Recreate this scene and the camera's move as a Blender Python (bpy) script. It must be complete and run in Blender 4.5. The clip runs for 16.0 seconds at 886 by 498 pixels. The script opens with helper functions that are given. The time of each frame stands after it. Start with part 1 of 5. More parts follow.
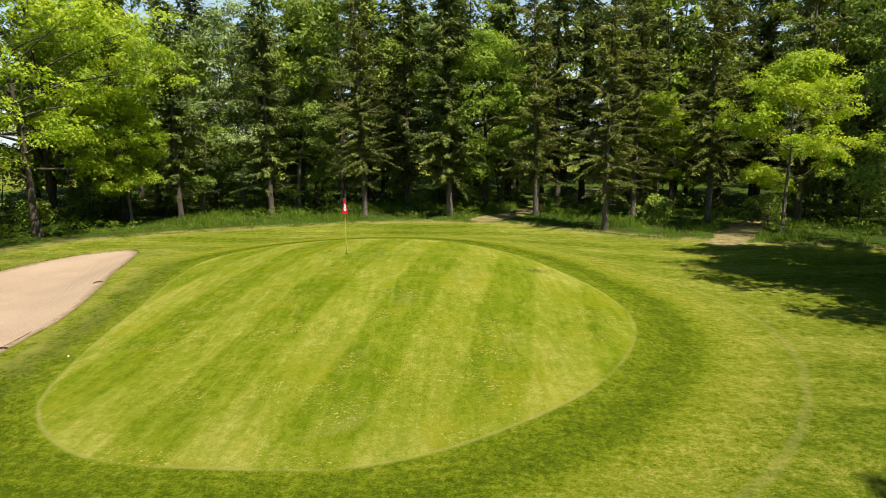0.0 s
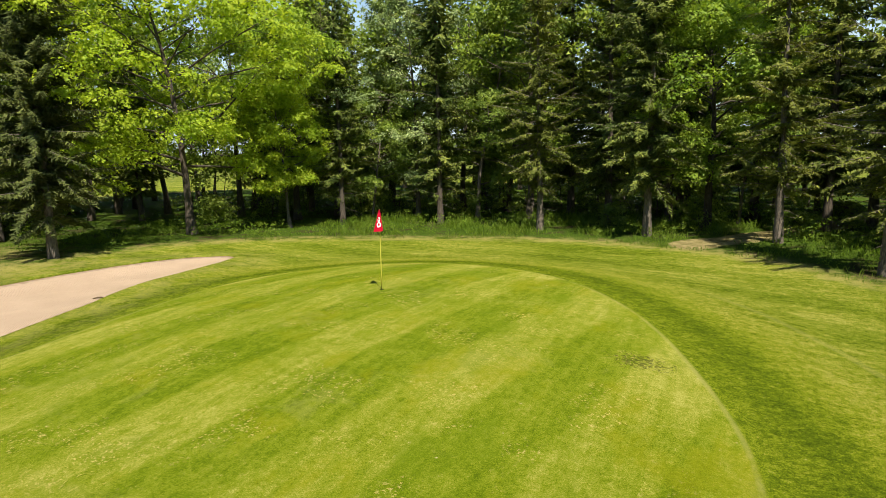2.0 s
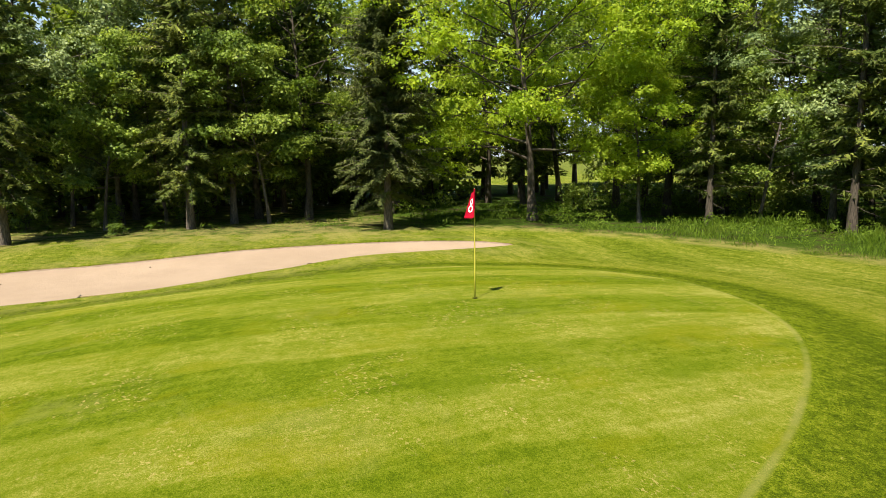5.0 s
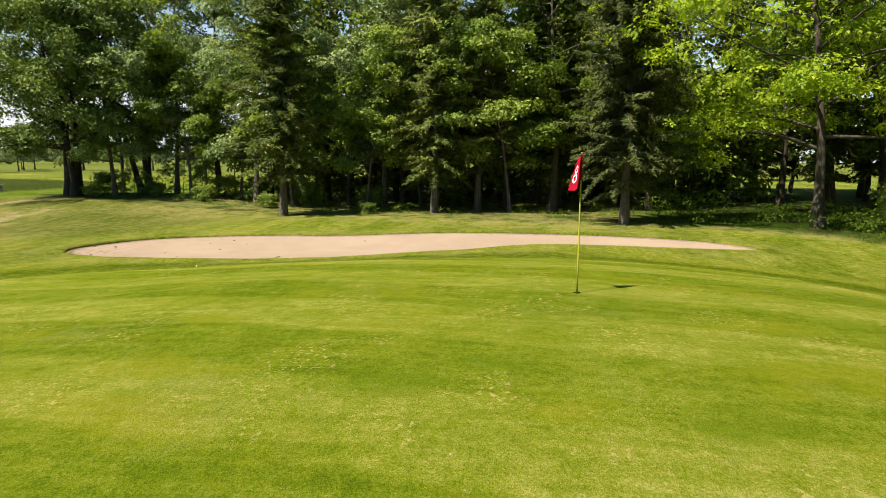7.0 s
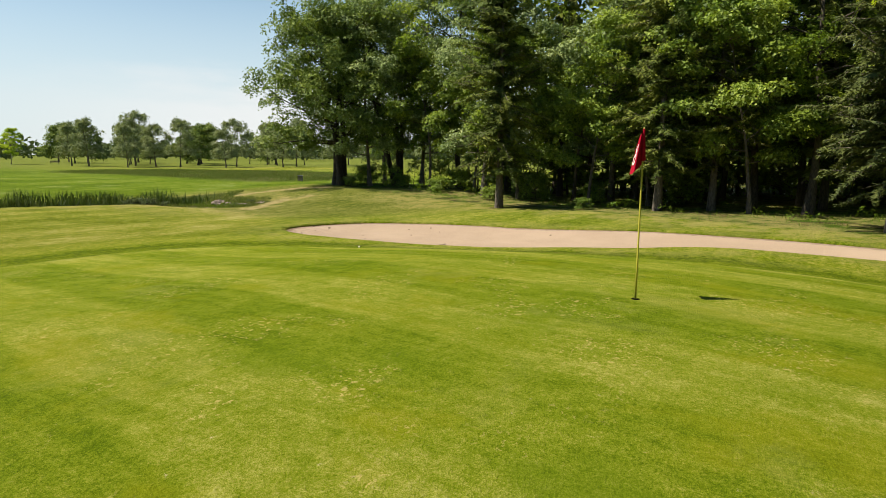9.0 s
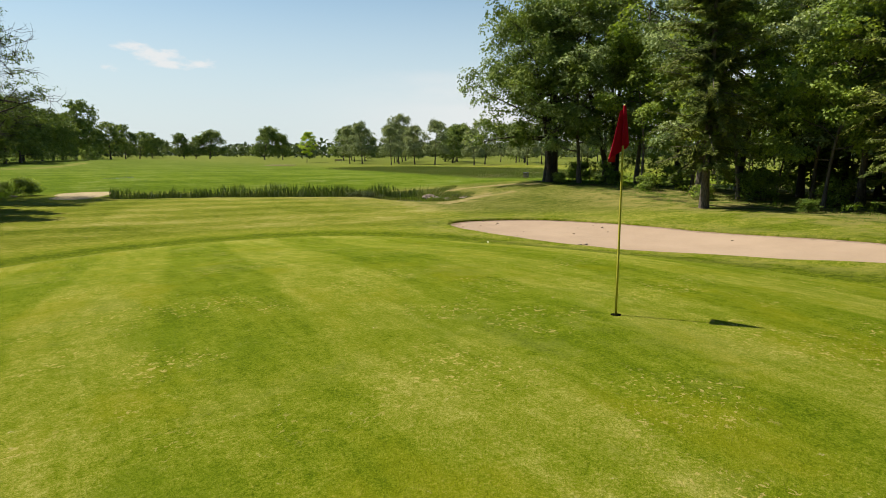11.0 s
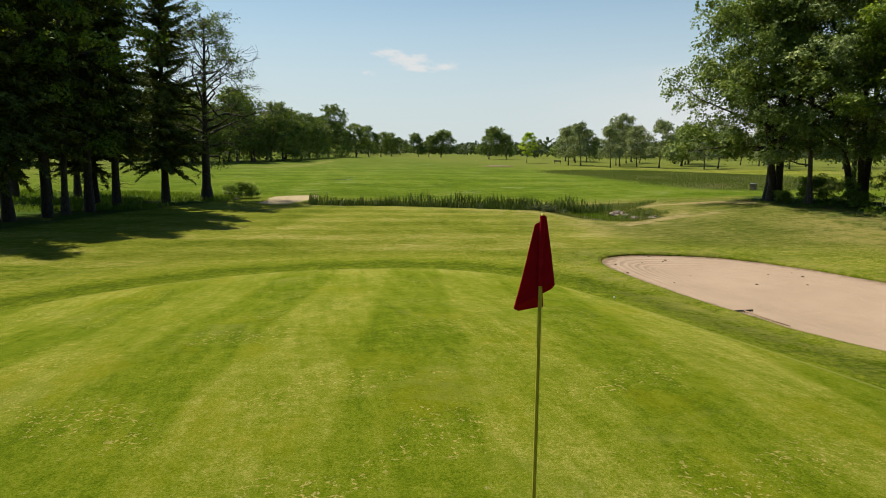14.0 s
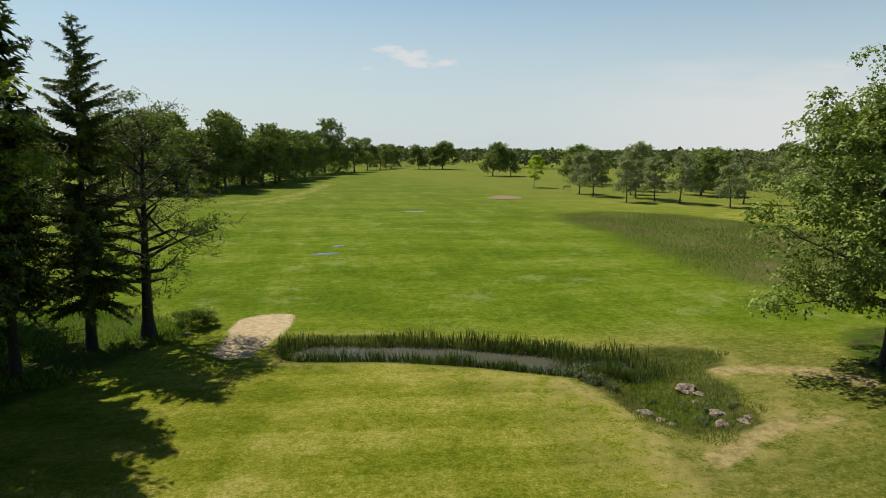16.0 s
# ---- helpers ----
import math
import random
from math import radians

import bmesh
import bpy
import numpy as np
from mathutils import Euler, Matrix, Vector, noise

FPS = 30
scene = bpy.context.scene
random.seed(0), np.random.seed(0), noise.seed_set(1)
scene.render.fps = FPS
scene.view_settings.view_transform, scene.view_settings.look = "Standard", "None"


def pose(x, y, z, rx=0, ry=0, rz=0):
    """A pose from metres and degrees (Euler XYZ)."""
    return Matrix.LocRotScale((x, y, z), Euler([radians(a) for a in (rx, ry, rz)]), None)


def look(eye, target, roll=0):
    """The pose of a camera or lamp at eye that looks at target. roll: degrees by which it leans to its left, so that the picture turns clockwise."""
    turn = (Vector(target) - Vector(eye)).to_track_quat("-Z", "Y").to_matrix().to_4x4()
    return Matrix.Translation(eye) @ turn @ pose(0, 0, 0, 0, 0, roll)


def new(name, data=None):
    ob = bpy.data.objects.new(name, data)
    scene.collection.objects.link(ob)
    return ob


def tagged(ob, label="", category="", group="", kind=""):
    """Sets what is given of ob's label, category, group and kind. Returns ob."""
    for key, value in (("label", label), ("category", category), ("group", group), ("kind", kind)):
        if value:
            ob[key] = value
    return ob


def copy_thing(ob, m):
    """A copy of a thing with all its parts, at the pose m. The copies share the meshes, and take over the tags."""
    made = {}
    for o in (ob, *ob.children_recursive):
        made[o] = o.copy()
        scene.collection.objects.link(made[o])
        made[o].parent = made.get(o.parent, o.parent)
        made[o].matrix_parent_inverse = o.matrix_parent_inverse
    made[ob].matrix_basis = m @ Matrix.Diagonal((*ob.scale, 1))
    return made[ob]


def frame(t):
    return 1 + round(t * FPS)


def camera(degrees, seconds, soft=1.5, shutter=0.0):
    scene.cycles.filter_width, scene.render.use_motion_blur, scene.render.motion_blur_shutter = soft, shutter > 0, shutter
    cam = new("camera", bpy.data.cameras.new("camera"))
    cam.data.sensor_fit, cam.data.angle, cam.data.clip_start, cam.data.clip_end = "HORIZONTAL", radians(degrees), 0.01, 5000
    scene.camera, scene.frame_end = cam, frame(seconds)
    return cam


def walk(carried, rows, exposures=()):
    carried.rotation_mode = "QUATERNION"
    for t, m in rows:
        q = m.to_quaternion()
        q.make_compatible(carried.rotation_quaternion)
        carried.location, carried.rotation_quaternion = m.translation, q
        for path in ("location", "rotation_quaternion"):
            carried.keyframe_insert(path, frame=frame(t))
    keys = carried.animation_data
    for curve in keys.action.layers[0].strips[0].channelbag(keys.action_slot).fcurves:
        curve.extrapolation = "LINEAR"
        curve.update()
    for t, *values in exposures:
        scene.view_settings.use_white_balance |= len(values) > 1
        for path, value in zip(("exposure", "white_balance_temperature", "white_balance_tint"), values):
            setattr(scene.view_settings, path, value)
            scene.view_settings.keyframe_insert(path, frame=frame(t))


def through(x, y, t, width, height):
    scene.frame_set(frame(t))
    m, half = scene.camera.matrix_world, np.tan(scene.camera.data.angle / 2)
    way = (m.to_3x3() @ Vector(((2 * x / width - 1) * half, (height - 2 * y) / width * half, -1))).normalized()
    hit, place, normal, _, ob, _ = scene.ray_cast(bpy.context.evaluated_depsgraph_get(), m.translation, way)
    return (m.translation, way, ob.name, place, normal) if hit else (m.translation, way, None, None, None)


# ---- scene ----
cam = camera(70.7, 16.0, soft=0.9)
PATH = [
    (0, (-0.016, -0.89, 4.315), (-0.018, 1.082, 3.98), -0.8),
    (0.5, (1.463, 1.972, 4.171), (1.242, 3.933, 3.847), -0.9),
    (1, (2.656, 4.524, 4.022), (2.211, 6.448, 3.707), -0.9),
    (1.5, (3.726, 6.822, 3.882), (3.067, 8.685, 3.573), -0.9),
    (2, (4.744, 8.93, 3.712), (3.878, 10.707, 3.407), -0.9),
    (2.5, (5.633, 10.961, 3.566), (4.568, 12.628, 3.265), -0.7),
    (3, (6.321, 12.904, 3.428), (5.063, 14.429, 3.128), -0.5),
    (3.5, (6.823, 14.57, 3.313), (5.373, 15.914, 3.014), -0.8),
    (4, (7.034, 15.997, 3.143), (5.413, 17.131, 2.85), -0.8),
    (4.5, (7.132, 17.233, 3.01), (5.368, 18.129, 2.717), -0.7),
    (5, (7.123, 18.224, 2.873), (5.253, 18.872, 2.582), -0.7),
    (7.5, (5.335, 22.897, 2.075), (3.426, 22.371, 1.792), 0.4),
    (8, (4.982, 23.632, 2.034), (3.143, 22.901, 1.748), 0.4),
    (8.5, (4.486, 24.307, 1.973), (2.739, 23.377, 1.685), 0.4),
    (9, (3.902, 24.943, 1.928), (2.270, 23.824, 1.637), 0.4),
    (11.5, (0.254, 27.183, 1.716), (-0.641, 25.42, 1.417), 0.1),
    (12, (-0.522, 27.345, 1.601), (-1.263, 25.512, 1.302), 0.3),
    (12.5, (-1.084, 27.501, 1.591), (-1.685, 25.617, 1.289), 0.2),
    (13, (-1.61, 27.436, 1.567), (-2.107, 25.523, 1.263), 0.2),
    (13.5, (-2.142, 26.915, 1.734), (-2.584, 24.989, 1.427), 0.2),
    (14, (-2.547, 25.78, 2.619), (-2.939, 23.844, 2.31), 0.4),
    (14.5, (-2.829, 23.87, 4.247), (-3.216, 21.933, 3.934), 0.6),
    (15, (-3.177, 21.57, 5.632), (-3.565, 19.634, 5.315), 0.6),
    (15.5, (-3.663, 18.612, 7.354), (-4.053, 16.676, 7.037), 0.5),
    (16, (-4.208, 15.402, 9.378), (-4.598, 13.467, 9.057), 0.4),
]

walk(cam, [(t, look(eye, target, roll)) for t, eye, target, roll in PATH], exposures=[(0.0, 1.00), (1.5, 1.03), (3.0, 1.09), (5.0, 1.13), (7.5, 1.01), (8.5, 0.96), (9.0, 0.84), (11.2, 0.74), (12.5, 0.70), (14.0, 0.59), (16.0, 0.51)])

# ---- world, sun ----
SUN_AZ, SUN_EL = math.atan2(0.66, -0.75), radians(57)
SUN_DIR = Vector((math.sin(SUN_AZ) * math.cos(SUN_EL), math.cos(SUN_AZ) * math.cos(SUN_EL), math.sin(SUN_EL)))
world = bpy.data.worlds.new("world")
scene.world = world
world.use_nodes = True
wt = world.node_tree
wt.nodes.clear()


def nd(nt, kind, ins=None, operation="", use_clamp=False, data_type="", blend_type="", interpolation_type="", attribute_name="", bands_direction=""):
    """A node with its properties set and its inputs given or linked."""
    n = nt.nodes.new(kind)
    if operation:
        n.operation = operation
    if use_clamp:
        n.use_clamp = True
    if data_type:
        n.data_type = data_type
    if blend_type:
        n.blend_type = blend_type
    if interpolation_type:
        n.interpolation_type = interpolation_type
    if attribute_name:
        n.attribute_name = attribute_name
    if bands_direction:
        n.bands_direction = bands_direction
    for k, v in (ins or {}).items():
        if isinstance(v, bpy.types.NodeSocket):
            nt.links.new(v, n.inputs[k])
        else:
            n.inputs[k].default_value = v
    return n


def mixc(nt, f, a, b, mode="MIX"):
    """Mixes two colours."""
    a = (*a, 1) if isinstance(a, tuple) else a
    b = (*b, 1) if isinstance(b, tuple) else b
    return nd(nt, "ShaderNodeMix", {0: f, 6: a, 7: b}, data_type="RGBA", blend_type=mode).outputs[2]


def mth(nt, op, *vals, clamp=False):
    return nd(nt, "ShaderNodeMath", dict(enumerate(vals)), operation=op, use_clamp=clamp).outputs[0]


def ramp(nt, v, lo, hi, a=0.0, b=1.0):
    """Smooth step of v from lo to hi, mapped to a..b."""
    return nd(nt, "ShaderNodeMapRange", {0: v, 1: lo, 2: hi, 3: a, 4: b}, interpolation_type="SMOOTHSTEP").outputs[0]


def fbm(nt, vec, scale, detail=3.0, rough=0.55, dist=0.0):
    return nd(nt, "ShaderNodeTexNoise", {"Vector": vec, "Scale": scale, "Detail": detail, "Roughness": rough, "Distortion": dist}).outputs[0]


sky = nd(wt, "ShaderNodeTexSky")
sky.sky_type, sky.sun_disc, sky.sun_elevation, sky.sun_rotation = "NISHITA", False, SUN_EL, SUN_AZ
sky.air_density, sky.dust_density, sky.ozone_density = 1.0, 0.5, 1.4
# a few thin fair-weather clouds low over the fairway
wd = nd(wt, "ShaderNodeTexCoord").outputs["Generated"]
CLOUD = Vector((-0.150, -0.980, 0.133)).normalized()
flat = nd(wt, "ShaderNodeMapping", {0: wd, 1: (0, 0, 0), 3: (1, 1, 2.6)}).outputs[0]
gap = nd(wt, "ShaderNodeVectorMath", {0: flat, 1: (CLOUD.x, CLOUD.y, CLOUD.z * 2.6)}, operation="DISTANCE").outputs["Value"]
puff = mth(wt, "SUBTRACT", fbm(wt, flat, 20.0, 4.0, 0.55), mth(wt, "MULTIPLY", gap, 4.4))
puff = ramp(wt, puff, 0.27, 0.47, 0.0, 0.75)
wisp = mth(wt, "MULTIPLY", ramp(wt, fbm(wt, nd(wt, "ShaderNodeMapping", {0: wd, 3: (1, 1, 7)}).outputs[0], 5.0, 4.0), 0.52, 0.75), ramp(wt, nd(wt, "ShaderNodeSeparateXYZ", {0: wd}).outputs[2], 0.02, 0.14, 0.30, 0.0))
up_z = nd(wt, "ShaderNodeSeparateXYZ", {0: wd}).outputs[2]
toward = nd(wt, "ShaderNodeVectorMath", {0: wd, 1: (-0.92, -0.38, 0.06)}, operation="DOT_PRODUCT").outputs["Value"]
bank = mth(wt, "MULTIPLY", ramp(wt, toward, 0.62, 0.93), mth(wt, "MULTIPLY", ramp(wt, mth(wt, "ADD", up_z, mth(wt, "MULTIPLY", fbm(wt, nd(wt, "ShaderNodeMapping", {0: wd, 3: (1, 1, 5)}).outputs[0], 6.0, 4), 0.10)), 0.19, 0.12), 0.8))
hazy = ramp(wt, nd(wt, "ShaderNodeSeparateXYZ", {0: wd}).outputs[2], 0.0, 0.36, 0.88, 0.0)
skyc = mixc(wt, 1.0, sky.outputs[0], mixc(wt, ramp(wt, up_z, 0.15, 0.6), (1.06, 1.36, 1.34), (0.83, 0.98, 1.06)), "MULTIPLY")
skyc = mixc(wt, wisp, skyc, (7.5, 7.8, 8.0))
skyc = mixc(wt, hazy, skyc, (7.7, 8.4, 8.75))
skyc = mixc(wt, bank, skyc, (9.3, 9.3, 9.2))
skyc = mixc(wt, puff, skyc, (9.6, 9.4, 9.2))
bg = nd(wt, "ShaderNodeBackground", {0: skyc, 1: 0.055})
nd(wt, "ShaderNodeOutputWorld", {0: bg.outputs[0]})

sun = new("sun", bpy.data.lights.new("sun", "SUN"))
sun.data.energy, sun.data.angle, sun.data.color = 5.0, radians(0.55), (1.0, 0.90, 0.72)
sun.matrix_world = look(SUN_DIR * 60, (0, 0, 0))

# ---- materials ----
random.seed(4)
rng = np.random.default_rng(7)


def mat(name):
    m = bpy.data.materials.new(name)
    m.use_nodes = True
    nt = m.node_tree
    nt.nodes.clear()
    out = nd(nt, "ShaderNodeOutputMaterial")
    return m, nt, out


def simple(name, c1, c2, scale=8.0, rough=0.8, metal=0.0, bump=0.3, bscale=60.0):
    """A plain material with two tones of noise and a fine relief."""
    m, nt, out = mat(name)
    tc = nd(nt, "ShaderNodeTexCoord").outputs["Object"]
    c = mixc(nt, ramp(nt, fbm(nt, tc, scale, 4), 0.35, 0.65), c1, c2)
    bm = nd(nt, "ShaderNodeBump", {"Height": fbm(nt, tc, bscale, 3), "Strength": bump, "Distance": 0.01}).outputs[0]
    p = nd(nt, "ShaderNodeBsdfPrincipled", {"Base Color": c, "Roughness": rough, "Metallic": metal, "Normal": bm})
    nt.links.new(p.outputs[0], out.inputs[0])
    return m


def leaf_material(name, dark, light, tip, through=0.35, gloss=0.26):
    """Leaves: tone by leaf and by tree, a little gloss, light passing through."""
    m, nt, out = mat(name)
    isl = nd(nt, "ShaderNodeNewGeometry").outputs["Random Per Island"]
    rnd = nd(nt, "ShaderNodeObjectInfo").outputs["Random"]
    pos = nd(nt, "ShaderNodeNewGeometry").outputs["Position"]
    patch = ramp(nt, fbm(nt, pos, 0.5, 2), 0.35, 0.65)
    lump = ramp(nt, fbm(nt, pos, 1.9, 2), 0.38, 0.62)
    c = mixc(nt, mth(nt, "ADD", mth(nt, "MULTIPLY", isl, 0.5), mth(nt, "MULTIPLY", lump, 0.5)), dark, light)
    c = mixc(nt, mth(nt, "MULTIPLY", patch, ramp(nt, isl, 0.3, 1.0, 0.15, 0.75)), c, tip)
    c = mixc(nt, mth(nt, "MULTIPLY", rnd, 0.35), c, dark)
    p = nd(nt, "ShaderNodeBsdfPrincipled", {"Base Color": c, "Roughness": 0.55, "Specular IOR Level": gloss})
    tl = nd(nt, "ShaderNodeBsdfTranslucent", {"Color": mixc(nt, 1.0, c, (1.0, 1.0, 0.45), "MULTIPLY")})
    ms = nd(nt, "ShaderNodeMixShader", {0: through, 1: p.outputs[0], 2: tl.outputs[0]})
    nt.links.new(ms.outputs[0], out.inputs[0])
    return m


def bark_material(name, c1, c2, moss):
    m, nt, out = mat(name)
    tc = nd(nt, "ShaderNodeTexCoord").outputs["Object"]
    st = nd(nt, "ShaderNodeMapping", {0: tc, 3: (1, 1, 0.22)}).outputs[0]
    n1 = fbm(nt, st, 22, 5, 0.65)
    c = mixc(nt, ramp(nt, n1, 0.35, 0.65), c1, c2)
    c = mixc(nt, ramp(nt, fbm(nt, tc, 1.4, 3), 0.5, 0.7, 0, 0.6), c, moss)
    bm = nd(nt, "ShaderNodeBump", {"Height": n1, "Strength": 0.8, "Distance": 0.03}).outputs[0]
    p = nd(nt, "ShaderNodeBsdfPrincipled", {"Base Color": c, "Roughness": 0.9, "Normal": bm})
    nt.links.new(p.outputs[0], out.inputs[0])
    return m


M_OAK = leaf_material("leaf_oak", (0.055, 0.104, 0.012), (0.245, 0.350, 0.038), (0.47, 0.555, 0.08), 0.42, 0.18)
M_OAK_DARK = leaf_material("leaf_oak_dark", (0.060, 0.105, 0.022), (0.200, 0.275, 0.056), (0.36, 0.43, 0.11), 0.24, 0.13)
M_ASH = leaf_material("leaf_ash", (0.072, 0.122, 0.044), (0.290, 0.385, 0.135), (0.56, 0.65, 0.28), 0.30, 0.28)
M_LIME = leaf_material("leaf_lime", (0.10, 0.19, 0.018), (0.31, 0.45, 0.045), (0.52, 0.62, 0.085), 0.5, 0.24)
# bluish haze of the distance is mixed into this leaf colour
M_BELT = leaf_material("leaf_belt", (0.055, 0.080, 0.034), (0.095, 0.125, 0.052), (0.13, 0.16, 0.065), 0.2, 0.06)
M_MAPLE = leaf_material("leaf_maple", (0.22, 0.345, 0.020), (0.44, 0.56, 0.036), (0.62, 0.66, 0.058), 0.55)
M_ALDER = leaf_material("leaf_alder", (0.066, 0.120, 0.020), (0.265, 0.375, 0.055), (0.50, 0.59, 0.11), 0.42, 0.24)
M_WILLOW = leaf_material("leaf_willow", (0.145, 0.185, 0.085), (0.245, 0.285, 0.14), (0.31, 0.345, 0.19), 0.30, 0.06)
# less saturated than near leaves: distance haze put into the colour
M_FAR = leaf_material("leaf_far", (0.080, 0.125, 0.032), (0.180, 0.240, 0.060), (0.29, 0.345, 0.09), 0.32, 0.06)
M_SPRUCE = leaf_material("needles", (0.034, 0.056, 0.014), (0.125, 0.165, 0.038), (0.33, 0.36, 0.070), 0.10, 0.06)
M_SPRUCE_GREY = leaf_material("needles_grey", (0.040, 0.058, 0.020), (0.092, 0.112, 0.034), (0.19, 0.215, 0.056), 0.08, 0.05)
M_LARCH = leaf_material("needles_larch", (0.062, 0.082, 0.018), (0.160, 0.185, 0.038), (0.30, 0.315, 0.062), 0.22, 0.06)
M_GRASSBLADE = leaf_material("blade", (0.070, 0.128, 0.011), (0.150, 0.240, 0.020), (0.22, 0.28, 0.040), 0.4, 0.12)
M_DRYBLADE = leaf_material("dry_blade", (0.085, 0.135, 0.028), (0.145, 0.185, 0.050), (0.215, 0.185, 0.095), 0.45, 0.06)
M_REED = leaf_material("reed", (0.034, 0.062, 0.012), (0.072, 0.120, 0.024), (0.115, 0.155, 0.040), 0.35)
M_BARK = bark_material("bark", (0.030, 0.024, 0.018), (0.088, 0.070, 0.054), (0.060, 0.068, 0.032))
# darker copy of the bark: shade of backlit trunks put into the colour
M_BARK_SHADE = bark_material("bark_shade", (0.018, 0.014, 0.011), (0.055, 0.043, 0.034), (0.035, 0.045, 0.018))
M_BARK_GREY = bark_material("bark_grey", (0.05, 0.042, 0.034), (0.15, 0.125, 0.10), (0.085, 0.088, 0.05))
M_ROCK = simple("rock", (0.075, 0.058, 0.045), (0.22, 0.175, 0.15), 5, 0.9, 0, 0.8, 18)
M_RED = simple("flag_cloth", (0.29, 0.003, 0.018), (0.34, 0.005, 0.024), 9, 0.85, 0, 0.15, 220)
M_RED.node_tree.nodes["Principled BSDF"].inputs["Specular IOR Level"].default_value = 0.08
M_WHITE = simple("white_print", (0.6375, 0.6375, 0.629), (0.697, 0.697, 0.68), 20, 0.7, 0, 0.1, 100)
M_YELLOW = simple("stick_paint", (0.3905, 0.355, 0.0426), (0.4828, 0.4402, 0.0639), 6, 0.4, 0, 0.05, 80)
M_BLACK = simple("dark_plastic", (0.012, 0.012, 0.012), (0.03, 0.03, 0.03), 12, 0.5, 0, 0.1, 80)
M_WOOD = simple("weathered_wood", (0.1136, 0.0852, 0.0568), (0.2272, 0.1846, 0.1349), 14, 0.8, 0, 0.4, 90)
M_METAL = simple("grey_metal", (0.142, 0.1491, 0.1562), (0.2414, 0.2485, 0.2556), 10, 0.5, 0.3, 0.1, 80)
M_HANDLE = simple("rake_handle", (0.22, 0.16, 0.09), (0.32, 0.24, 0.15), 14, 0.7, 0, 0.2, 90)
M_CLOD = simple("turf_clod", (0.060, 0.043, 0.026), (0.130, 0.092, 0.055), 30, 0.95, 0, 0.8, 60)


def sand_material(name, c1, c2):
    m, nt, out = mat(name)
    pos = nd(nt, "ShaderNodeNewGeometry").outputs["Position"]
    c = mixc(nt, ramp(nt, fbm(nt, pos, 0.6, 4), 0.3, 0.7), c1, c2)
    c = mixc(nt, ramp(nt, fbm(nt, pos, 3.0, 5, 0.7), 0.62, 0.72, 0, 0.25), c, (0.19, 0.14, 0.095))
    grain = fbm(nt, pos, 140, 2)
    c = mixc(nt, ramp(nt, grain, 0.3, 0.7, 0.0, 0.22), c, (0.16, 0.115, 0.08))
    rk = nd(nt, "ShaderNodeTexWave", {"Vector": pos, "Scale": 5.5, "Distortion": 9.0, "Detail": 2.0, "Detail Scale": 0.25}, bands_direction="DIAGONAL").outputs[1]
    rim = nd(nt, "ShaderNodeAttribute", attribute_name="rim").outputs["Fac"]
    end = ramp(nt, nd(nt, "ShaderNodeSeparateXYZ", {0: pos}).outputs[1], 13.0, 9.5)
    wobble = mth(nt, "MULTIPLY", fbm(nt, pos, 0.7, 3), 5.0)
    wide = mth(nt, "MULTIPLY", mth(nt, "SINE", mth(nt, "ADD", mth(nt, "MULTIPLY", rim, 15.0), wobble)), ramp(nt, rim, -3.2, -0.4, 0.0, 0.5))
    close_set = mth(nt, "SINE", mth(nt, "ADD", mth(nt, "MULTIPLY", rim, 27.0), mth(nt, "ADD", wobble, mth(nt, "MULTIPLY", fbm(nt, pos, 5.0, 3), 3.0))))
    close_set = mth(nt, "MULTIPLY", mth(nt, "MULTIPLY", close_set, end), ramp(nt, rim, -2.6, -0.9, 0.0, 1.0))
    rk = mth(nt, "ADD", rk, mth(nt, "ADD", wide, mth(nt, "MULTIPLY", close_set, 0.9)))
    c = mixc(nt, ramp(nt, close_set, 0.1, 0.95, 0.0, 0.13), c, (0.225, 0.165, 0.115))
    earth = mth(nt, "ADD", rim, mth(nt, "MULTIPLY", mth(nt, "SUBTRACT", fbm(nt, pos, 4.5, 4, 0.7), 0.5), 0.9))
    c = mixc(nt, ramp(nt, earth, -0.42, -0.02, 0.0, 0.75), c, (0.135, 0.092, 0.058))
    hgt = mth(nt, "ADD", mth(nt, "MULTIPLY", rk, 0.35), mth(nt, "ADD", mth(nt, "MULTIPLY", grain, 0.25), fbm(nt, pos, 7, 4, 0.6)))
    bm = nd(nt, "ShaderNodeBump", {"Height": hgt, "Strength": 0.8, "Distance": 0.035}).outputs[0]
    p = nd(nt, "ShaderNodeBsdfPrincipled", {"Base Color": c, "Roughness": 0.95, "Specular IOR Level": 0.15, "Normal": bm})
    nt.links.new(p.outputs[0], out.inputs[0])
    return m


M_SAND = sand_material("bunker_sand", (0.320, 0.244, 0.180), (0.362, 0.279, 0.208))

m, nt, out = mat("pond_water")
pos = nd(nt, "ShaderNodeNewGeometry").outputs["Position"]
bm = nd(nt, "ShaderNodeBump", {"Height": fbm(nt, pos, 3, 3), "Strength": 0.03, "Distance": 0.05}).outputs[0]
p = nd(nt, "ShaderNodeBsdfPrincipled", {"Base Color": (0.060, 0.062, 0.045, 1), "Roughness": 0.04, "IOR": 1.33, "Normal": bm})
nt.links.new(p.outputs[0], out.inputs[0])
M_WATER = m

